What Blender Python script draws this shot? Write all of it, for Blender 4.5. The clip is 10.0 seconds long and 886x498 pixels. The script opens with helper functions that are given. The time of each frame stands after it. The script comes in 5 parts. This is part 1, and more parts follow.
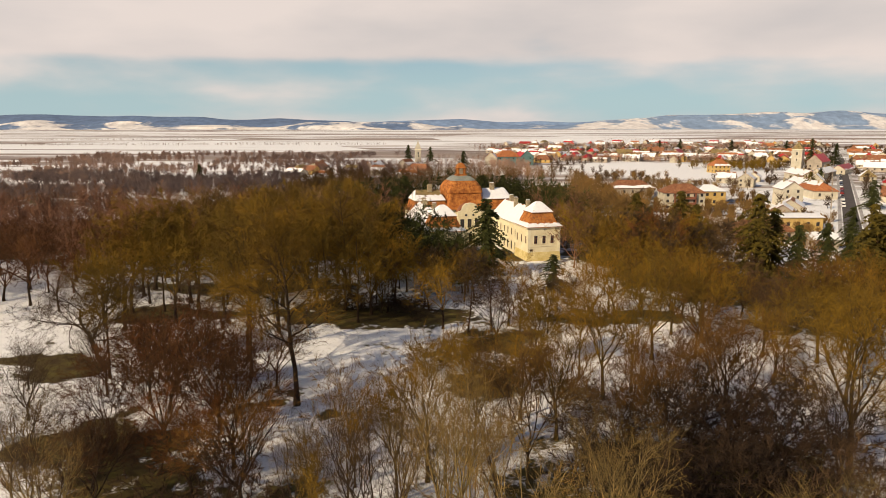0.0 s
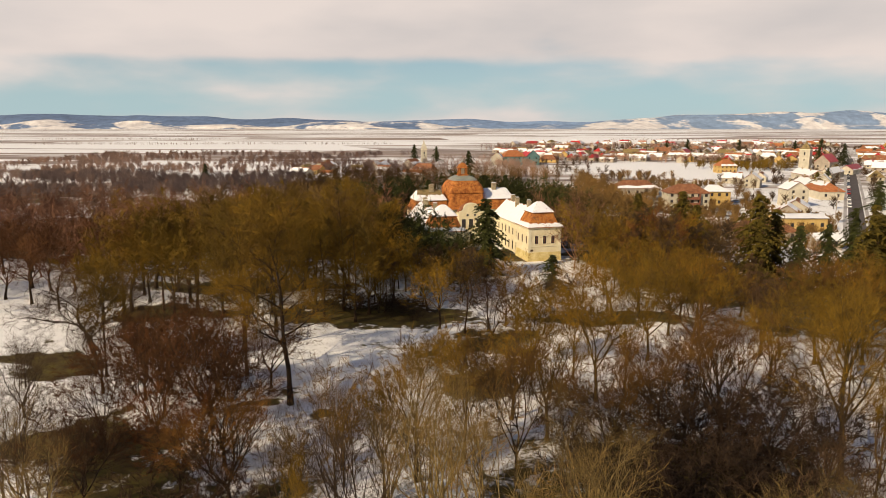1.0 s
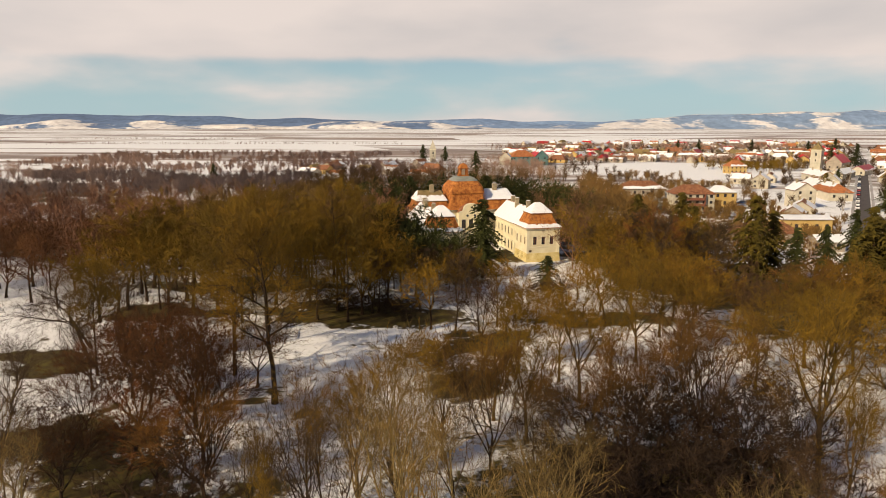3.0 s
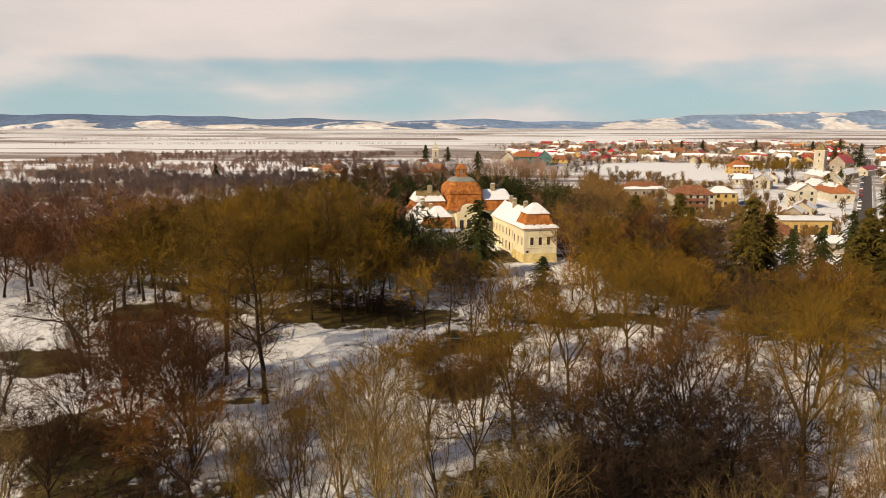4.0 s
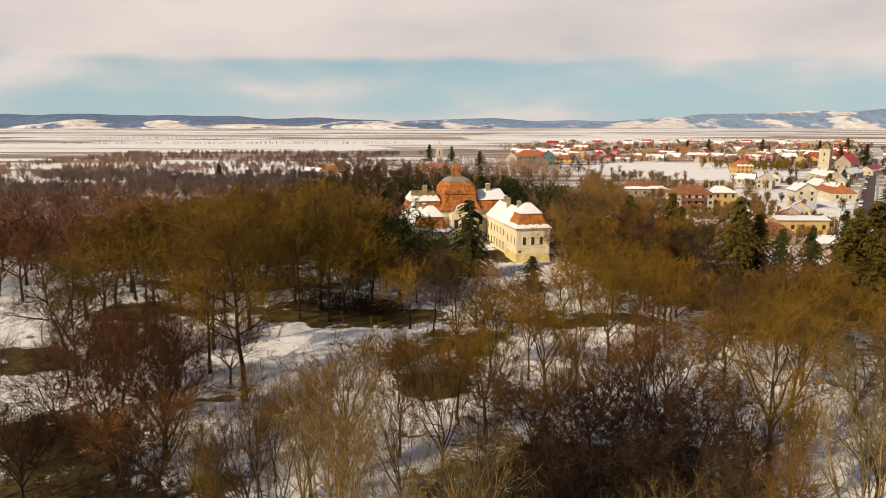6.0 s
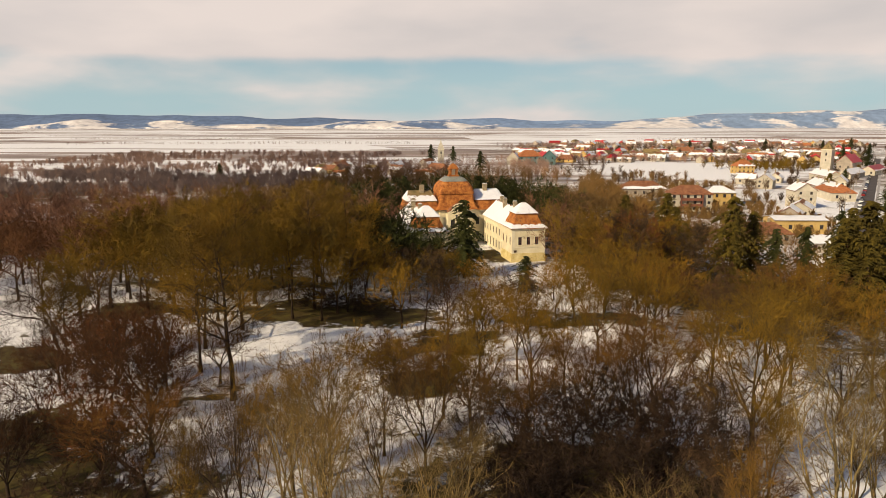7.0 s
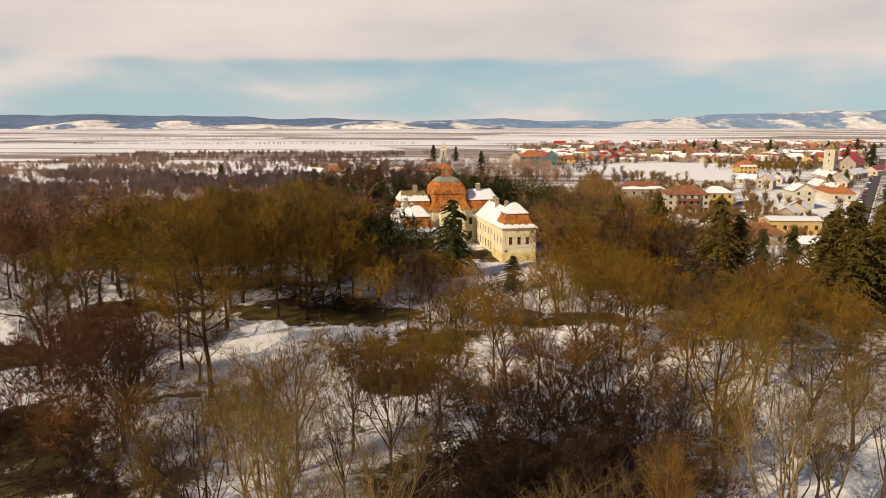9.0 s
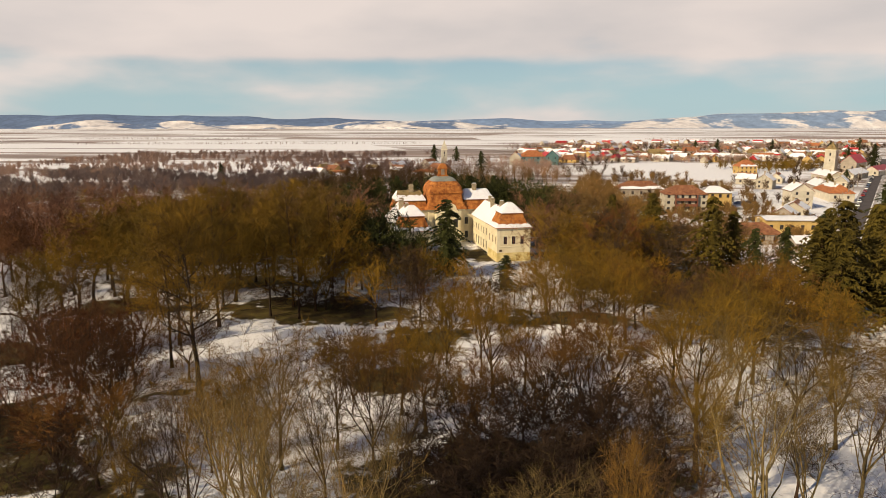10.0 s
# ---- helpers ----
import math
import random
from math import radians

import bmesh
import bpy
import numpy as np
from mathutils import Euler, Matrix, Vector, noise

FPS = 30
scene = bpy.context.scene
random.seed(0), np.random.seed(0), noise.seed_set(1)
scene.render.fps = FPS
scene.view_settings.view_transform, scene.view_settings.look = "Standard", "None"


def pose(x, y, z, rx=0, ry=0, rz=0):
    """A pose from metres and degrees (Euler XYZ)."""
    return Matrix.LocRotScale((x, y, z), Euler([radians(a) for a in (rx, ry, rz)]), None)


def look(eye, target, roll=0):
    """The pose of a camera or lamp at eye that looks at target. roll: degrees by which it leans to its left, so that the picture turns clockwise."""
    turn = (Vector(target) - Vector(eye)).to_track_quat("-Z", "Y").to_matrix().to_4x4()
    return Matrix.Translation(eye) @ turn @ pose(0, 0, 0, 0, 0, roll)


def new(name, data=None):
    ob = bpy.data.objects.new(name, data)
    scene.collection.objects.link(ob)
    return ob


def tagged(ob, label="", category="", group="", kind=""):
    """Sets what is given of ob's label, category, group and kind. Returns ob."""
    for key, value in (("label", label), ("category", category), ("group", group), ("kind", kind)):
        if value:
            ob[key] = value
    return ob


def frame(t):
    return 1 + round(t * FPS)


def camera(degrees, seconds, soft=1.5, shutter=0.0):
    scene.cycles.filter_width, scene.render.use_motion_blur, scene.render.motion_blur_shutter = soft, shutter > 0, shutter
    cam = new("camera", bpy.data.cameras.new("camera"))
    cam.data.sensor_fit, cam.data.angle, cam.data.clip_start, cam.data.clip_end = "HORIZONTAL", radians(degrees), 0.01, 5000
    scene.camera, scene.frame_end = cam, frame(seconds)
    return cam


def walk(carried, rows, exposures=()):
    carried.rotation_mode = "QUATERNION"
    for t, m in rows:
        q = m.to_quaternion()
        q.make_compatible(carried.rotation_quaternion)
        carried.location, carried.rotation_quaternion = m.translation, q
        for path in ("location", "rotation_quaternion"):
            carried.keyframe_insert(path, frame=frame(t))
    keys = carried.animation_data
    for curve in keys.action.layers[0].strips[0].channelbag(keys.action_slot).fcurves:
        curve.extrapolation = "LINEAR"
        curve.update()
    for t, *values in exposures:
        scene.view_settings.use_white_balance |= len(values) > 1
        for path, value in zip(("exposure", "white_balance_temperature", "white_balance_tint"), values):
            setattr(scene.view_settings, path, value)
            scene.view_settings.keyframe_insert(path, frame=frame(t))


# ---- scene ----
cam = camera(66.2, 10.0, soft=0.6)
METRES, EYE, TILT, LEAN, TURN = 21.0, 36.5, -10.5, 0.0, 0.0
ROWS = [
    (0.0, 0.0, 0.0, 0.0, 0.0, 0.0, -0.0),
    (0.5, 0.045, -0.0021, -0.0003, 0.36, -0.02, -0.07),
    (1.0, 0.0914, -0.0054, 0.0034, 0.65, -0.03, -0.15),
    (1.5, 0.1354, -0.0084, 0.0065, 0.92, -0.04, -0.21),
    (2.0, 0.1808, -0.0109, 0.0103, 1.22, -0.04, -0.26),
    (2.5, 0.2261, -0.014, 0.0108, 1.48, -0.05, -0.31),
    (4.0, 0.3713, -0.0325, 0.0183, 2.1, -0.05, -0.43),
    (4.5, 0.4183, -0.0404, 0.0216, 2.29, -0.05, -0.45),
    (5.0, 0.4685, -0.0477, 0.0226, 2.47, -0.08, -0.49),
    (5.5, 0.5179, -0.0539, 0.0235, 2.63, -0.1, -0.5),
    (7.0, 0.6743, -0.0721, 0.0218, 3.1, -0.11, -0.53),
    (7.5, 0.7257, -0.0797, 0.0217, 3.25, -0.11, -0.56),
    (8.0, 0.779, -0.0866, 0.0209, 3.4, -0.1, -0.58),
    (8.5, 0.8306, -0.0918, 0.0199, 3.55, -0.08, -0.6),
    (9.0, 0.8845, -0.0976, 0.0173, 3.69, -0.09, -0.63),
    (9.5, 0.937, -0.1035, 0.0143, 3.81, -0.1, -0.64),
    (10.0, 0.9925, -0.1089, 0.0128, 3.95, -0.1, -0.66),
]
walk(cam, [(t, pose(0, 0, EYE, TILT, LEAN, TURN) @ pose(METRES * x, METRES * y, METRES * z, 90 + pitch, roll, yaw)) for t, x, y, z, yaw, pitch, roll in ROWS])

# ---- light ----
SUN_AZ, SUN_EL = radians(228), radians(31)       # azimuth clockwise from +y
sun_way = Vector((math.sin(SUN_AZ) * math.cos(SUN_EL), math.cos(SUN_AZ) * math.cos(SUN_EL), math.sin(SUN_EL)))
sun = new("sun", bpy.data.lights.new("sun", "SUN"))
sun.data.energy, sun.data.angle, sun.data.color = 5.2, radians(0.5), (1.0, 0.80, 0.54)
sun.matrix_world = look(sun_way * 300, (0, 0, 0))

world = bpy.data.worlds.new("winter_sky")
scene.world = world
world.use_nodes = True
wt = world.node_tree
wt.nodes.clear()


def wnode(kind, **sets):
    n = wt.nodes.new(kind)
    for k, v in sets.items():
        n.inputs[k].default_value = v
    return n


sky = wt.nodes.new("ShaderNodeTexSky")
sky.sky_type, sky.sun_disc = "NISHITA", False
sky.sun_elevation, sky.sun_rotation = SUN_EL, SUN_AZ
sky.air_density, sky.dust_density, sky.ozone_density = 1.0, 0.4, 1.5
bg_sky = wnode("ShaderNodeBackground", Strength=0.06)
cool = wt.nodes.new("ShaderNodeMix")
cool.data_type, cool.blend_type = "RGBA", "MULTIPLY"
cool.inputs[0].default_value, cool.inputs[7].default_value = 1.0, (0.82, 0.98, 1.16, 1)
wt.links.new(sky.outputs[0], cool.inputs[6])
wt.links.new(cool.outputs[2], bg_sky.inputs[0])
co = wt.nodes.new("ShaderNodeTexCoord")
sep = wt.nodes.new("ShaderNodeSeparateXYZ")
wt.links.new(co.outputs["Generated"], sep.inputs[0])
stretch = wt.nodes.new("ShaderNodeMapping")
stretch.inputs["Scale"].default_value = (3.6, 3.6, 12.5)
stretch.inputs["Location"].default_value = (2.2, 0.9, 0.62)
wt.links.new(co.outputs["Generated"], stretch.inputs[0])
puff = wnode("ShaderNodeTexNoise", Scale=1.0, Detail=6.0, Roughness=0.44, Distortion=0.1)
wt.links.new(stretch.outputs[0], puff.inputs["Vector"])
# share of cloud by height over the horizon: thin low band, full deck above it, broken towards the zenith
band = wt.nodes.new("ShaderNodeValToRGB")
band.color_ramp.interpolation = "EASE"
for i, (pos, val) in enumerate(((0.0, 0.42), (0.03, 0.31), (0.075, 0.33), (0.1, 0.6), (0.135, 0.68), (0.17, 0.56), (0.3, 0.42), (1.0, 0.05))):
    e = band.color_ramp.elements[i] if i < 2 else band.color_ramp.elements.new(pos)
    e.position, e.color = pos, (val, val, val, 1)
wt.links.new(sep.outputs["Z"], band.inputs[0])
add = wt.nodes.new("ShaderNodeMath")
add.operation = "ADD"
wt.links.new(band.outputs[0], add.inputs[0])
wt.links.new(puff.outputs[0], add.inputs[1])
edge = wt.nodes.new("ShaderNodeMapRange")
edge.interpolation_type = "SMOOTHSTEP"
edge.inputs["From Min"].default_value, edge.inputs["From Max"].default_value = 0.74, 1.04
wt.links.new(add.outputs[0], edge.inputs[0])
tone = wt.nodes.new("ShaderNodeValToRGB")
tone.color_ramp.elements[0].position, tone.color_ramp.elements[0].color = 0.32, (0.64, 0.59, 0.57, 1)
tone.color_ramp.elements[1].position, tone.color_ramp.elements[1].color = 0.66, (0.85, 0.74, 0.68, 1)
wt.links.new(puff.outputs[0], tone.inputs[0])
bg_cloud = wnode("ShaderNodeBackground", Strength=0.95)
wt.links.new(tone.outputs[0], bg_cloud.inputs[0])
mixed = wt.nodes.new("ShaderNodeMixShader")
wt.links.new(edge.outputs[0], mixed.inputs[0])
# pale winter haze low over the horizon
low = wt.nodes.new("ShaderNodeMapRange")
low.interpolation_type = "SMOOTHSTEP"
low.inputs["From Min"].default_value, low.inputs["From Max"].default_value = 0.22, 0.01
low.inputs["To Max"].default_value = 0.85
wt.links.new(sep.outputs["Z"], low.inputs[0])
bg_low = wnode("ShaderNodeBackground", Strength=1.0, Color=(0.45, 0.60, 0.63, 1))
clear = wt.nodes.new("ShaderNodeMixShader")
wt.links.new(low.outputs[0], clear.inputs[0])
wt.links.new(bg_sky.outputs[0], clear.inputs[1])
wt.links.new(bg_low.outputs[0], clear.inputs[2])
wt.links.new(clear.outputs[0], mixed.inputs[1])
wt.links.new(bg_cloud.outputs[0], mixed.inputs[2])
wout = wt.nodes.new("ShaderNodeOutputWorld")
wt.links.new(mixed.outputs[0], wout.inputs[0])

# ---- materials ----
class Mat:
    """A principled material with a few shorthands for its node tree."""

    def __init__(self, name, rough=0.8, metal=0.0):
        self.m = bpy.data.materials.new(name)
        self.m.use_nodes = True
        self.t = self.m.node_tree
        self.b = self.t.nodes["Principled BSDF"]
        self.b.inputs["Roughness"].default_value = rough
        self.b.inputs["Metallic"].default_value = metal
        self.b.inputs["Specular IOR Level"].default_value = 0.25
        self.co = self.t.nodes.new("ShaderNodeTexCoord")

    def link(self, a, b):
        self.t.links.new(a, b)

    def map(self, out, scale=(1, 1, 1), rot=(0, 0, 0), loc=(0, 0, 0)):
        n = self.t.nodes.new("ShaderNodeMapping")
        n.inputs["Scale"].default_value, n.inputs["Rotation"].default_value, n.inputs["Location"].default_value = scale, rot, loc
        self.link(out, n.inputs[0])
        return n.outputs[0]

    def noise(self, vec, scale, detail=4.0, rough=0.55, dist=0.0):
        n = self.t.nodes.new("ShaderNodeTexNoise")
        n.inputs["Scale"].default_value, n.inputs["Detail"].default_value = scale, detail
        n.inputs["Roughness"].default_value, n.inputs["Distortion"].default_value = rough, dist
        self.link(vec, n.inputs["Vector"])
        return n.outputs[0]

    def math(self, op, a, b=0.0):
        n = self.t.nodes.new("ShaderNodeMath")
        n.operation = op
        for i, v in enumerate((a, b)):
            if isinstance(v, (int, float)):
                n.inputs[i].default_value = v
            else:
                self.link(v, n.inputs[i])
        return n.outputs[0]

    def step(self, v, lo, hi, a=0.0, b=1.0):
        n = self.t.nodes.new("ShaderNodeMapRange")
        n.interpolation_type = "SMOOTHSTEP"
        self.link(v, n.inputs[0])
        for k, x in zip(("From Min", "From Max", "To Min", "To Max"), (lo, hi, a, b)):
            n.inputs[k].default_value = x
        return n.outputs[0]

    def ramp(self, v, *stops):
        n = self.t.nodes.new("ShaderNodeValToRGB")
        for i, (p, c) in enumerate(stops):
            e = n.color_ramp.elements[i] if i < 2 else n.color_ramp.elements.new(p)
            e.position, e.color = p, (*c, 1)
        self.link(v, n.inputs[0])
        return n.outputs[0]

    def mix(self, f, a, b, mode="MIX"):
        n = self.t.nodes.new("ShaderNodeMix")
        n.data_type, n.blend_type = "RGBA", mode
        for i, v in ((0, f), (6, a), (7, b)):
            if isinstance(v, (int, float)):
                n.inputs[i].default_value = v
            elif isinstance(v, tuple):
                n.inputs[i].default_value = (*v, 1)
            else:
                self.link(v, n.inputs[i])
        return n.outputs[2]

    def random(self):
        return self.t.nodes.new("ShaderNodeObjectInfo").outputs["Random"]

    def color(self, v):
        if isinstance(v, tuple):
            self.b.inputs["Base Color"].default_value = (*v, 1)
        else:
            self.link(v, self.b.inputs["Base Color"])
        return self

    def bump(self, v, strength=0.4, dist=0.05):
        n = self.t.nodes.new("ShaderNodeBump")
        n.inputs["Strength"].default_value, n.inputs["Distance"].default_value = strength, dist
        self.link(v, n.inputs["Height"])
        self.link(n.outputs[0], self.b.inputs["Normal"])
        return self


def plain(name, c1, c2, scale=2.0, rough=0.8, metal=0.0, bump=0.2, fine=14.0, vary=0.0):
    """Two tones mottled at two sizes, with a fine relief."""
    m = Mat(name, rough, metal)
    o = m.co.outputs["Object"]
    big, small = m.noise(o, scale, 5), m.noise(o, scale * fine, 3)
    f = m.math("ADD", m.math("MULTIPLY", big, 0.65), m.math("MULTIPLY", small, 0.35))
    c = m.ramp(f, (0.36, c1), (0.64, c2))
    if vary:
        c = m.mix(1.0, c, m.ramp(m.random(), (0.0, (1 - vary,) * 3), (1.0, (1 + vary,) * 3)), "MULTIPLY")
    m.color(c)
    if bump:
        m.bump(small, bump, 0.03)
    return m.m


def bark(name, c1, c2):
    m = Mat(name, 0.9)
    o = m.co.outputs["Object"]
    f = m.noise(m.map(o, (3, 3, 0.5)), 2.0, 5)
    c = m.ramp(f, (0.3, c1), (0.7, c2))
    c = m.mix(1.0, c, m.ramp(m.random(), (0.0, (0.72, 0.74, 0.78)), (0.5, (1.0, 1.0, 1.0)), (1.0, (1.3, 1.18, 1.05))), "MULTIPLY")
    c = m.mix(1.0, c, m.ramp(m.noise(o, 0.07, 3), (0.32, (0.55, 0.56, 0.6)), (0.5, (1.0, 1.0, 1.0)), (0.68, (1.4, 1.32, 1.2))), "MULTIPLY")
    return m.color(c).bump(m.noise(m.map(o, (12, 12, 2)), 2.0, 3), 0.5, 0.03).m


BARK_DARK = bark("bark_dark", (0.018, 0.010, 0.006), (0.052, 0.03, 0.013))
BARK_OLIVE = bark("bark_olive", (0.03, 0.018, 0.005), (0.12, 0.074, 0.014))
BARK_PALE = bark("bark_pale", (0.07, 0.046, 0.016), (0.33, 0.24, 0.09))
TWIG_RED = bark("twigs_red_brown", (0.054, 0.021, 0.006), (0.125, 0.05, 0.012))
TWIG_BROWN = bark("twigs_brown", (0.065, 0.031, 0.006), (0.16, 0.078, 0.014))
TWIG_AMBER = bark("twigs_amber", (0.09, 0.044, 0.006), (0.2, 0.105, 0.013))
# back wood twigs: lighter than the park's, some haze mixed into the colour
TWIG_BACK_RED = bark("twigs_wood_reddish", (0.14, 0.066, 0.036), (0.26, 0.128, 0.072))
TWIG_BACK_OLIVE = bark("twigs_wood_olive", (0.105, 0.06, 0.02), (0.2, 0.122, 0.04))
TWIG_OLIVE = bark("twigs_olive", (0.08, 0.044, 0.003), (0.225, 0.132, 0.009))
TWIG_GREY = bark("twigs_grey_brown", (0.036, 0.021, 0.01), (0.085, 0.052, 0.024))
TWIG_PALE = bark("twigs_pale", (0.08, 0.051, 0.015), (0.21, 0.14, 0.04))
TWIG_DARK = bark("twigs_dark_thicket", (0.017, 0.009, 0.005), (0.046, 0.025, 0.011))
TWIG_GARDEN = bark("twigs_garden_wood", (0.07, 0.043, 0.014), (0.15, 0.094, 0.03))
# far twigs paled towards grey, so the colour carries the distance haze
TWIG_FAR = bark("twigs_far_hazy", (0.15, 0.105, 0.09), (0.27, 0.195, 0.165))
NEEDLE = plain("needles", (0.014, 0.019, 0.004), (0.05, 0.052, 0.01), 0.8, 0.95, bump=0, vary=0.3)
NEEDLE_OLIVE = plain("needles_olive", (0.034, 0.027, 0.003), (0.11, 0.078, 0.008), 0.8, 0.95, bump=0, vary=0.25)
SNOW = plain("snow", (0.74, 0.75, 0.78), (0.86, 0.86, 0.87), 0.8, 0.6, bump=0.25)
PLASTER = plain("plaster_cream", (0.62, 0.53, 0.33), (0.78, 0.71, 0.5), 0.35, 0.9, fine=9)
PLASTER_OCHRE = plain("plaster_ochre_plinth", (0.48, 0.35, 0.11), (0.72, 0.62, 0.33), 0.4, 0.9, fine=7)
TRIM = plain("plaster_trim", (0.66, 0.60, 0.42), (0.8, 0.74, 0.55), 0.6, 0.85)
GLASS = plain("window_glass_dark", (0.02, 0.022, 0.028), (0.05, 0.05, 0.055), 0.5, 0.12, bump=0)
WOOD_DARK = plain("wood_dark", (0.05, 0.03, 0.02), (0.11, 0.07, 0.04), 3.0, 0.6)
WOOD_RED = plain("window_wood_red_brown", (0.16, 0.06, 0.04), (0.24, 0.1, 0.06), 3.0, 0.6)
BRICK = plain("chimney_plaster_sooty", (0.22, 0.17, 0.10), (0.44, 0.37, 0.24), 2.0, 0.9)
COPPER = plain("roof_sheet_grey_green", (0.22, 0.23, 0.20), (0.36, 0.37, 0.31), 0.5, 0.45, 0.3)
ASPHALT = plain("asphalt", (0.06, 0.05, 0.048), (0.11, 0.095, 0.09), 0.3, 0.85)


def tiles(name, lo, mid, hi, row=0.33, stain=(0.10, 0.05, 0.02)):
    """Fired clay tiles: rows by height, columns across, moss and soot in streaks."""
    m = Mat(name, 0.85)
    o = m.co.outputs["Object"]
    rows = m.math("FRACT", m.math("MULTIPLY", m.t.nodes.new("ShaderNodeSeparateXYZ").outputs["Z"], 1.0 / row))
    sepn = rows.node.inputs[0].links[0].from_node.inputs[0].links[0].from_node
    m.link(o, sepn.inputs[0])
    f = m.noise(o, 0.9, 6, 0.62)
    c = m.ramp(f, (0.34, lo), (0.5, mid), (0.66, hi))
    g = m.noise(m.map(o, (1.0, 1.0, 4.0)), 2.4, 4, 0.7)
    c = m.mix(m.step(g, 0.55, 0.72, 0.0, 0.75), c, stain)
    c = m.mix(m.step(rows, 0.0, 0.22, 0.35, 0.0), c, stain)
    m.color(c)
    return m.bump(rows, 0.5, 0.05).m


TILE_CASTLE = tiles("clay_tiles_orange", (0.19, 0.058, 0.015), (0.38, 0.132, 0.03), (0.54, 0.225, 0.055))
TILE_BROWN = tiles("clay_tiles_brown", (0.14, 0.055, 0.03), (0.24, 0.10, 0.05), (0.33, 0.16, 0.08))
TILE_ORANGE = tiles("clay_tiles_new_orange", (0.26, 0.09, 0.035), (0.38, 0.135, 0.05), (0.46, 0.19, 0.08))
TILE_MOSS = tiles("clay_tiles_mossy", (0.13, 0.10, 0.04), (0.22, 0.16, 0.07), (0.32, 0.22, 0.1), stain=(0.07, 0.07, 0.025))
SHEET_RED = plain("roof_sheet_red", (0.3, 0.018, 0.022), (0.42, 0.036, 0.034), 0.3, 0.45, 0.0, 0.1, vary=0.25)
SHEET_GREY = plain("roof_sheet_grey", (0.2, 0.2, 0.21), (0.32, 0.31, 0.31), 0.3, 0.5)
WALL_WHITE = plain("house_wall_white", (0.4, 0.36, 0.28), (0.58, 0.53, 0.42), 0.3, 0.9, vary=0.2)
WALL_YELLOW = plain("house_wall_yellow", (0.42, 0.27, 0.08), (0.56, 0.4, 0.16), 0.3, 0.9, vary=0.1)
WALL_TEAL = plain("house_wall_teal", (0.07, 0.15, 0.15), (0.15, 0.25, 0.24), 0.2, 0.9)
WALL_GREY = plain("house_wall_grey", (0.24, 0.2, 0.16), (0.4, 0.35, 0.28), 0.3, 0.9, vary=0.2)


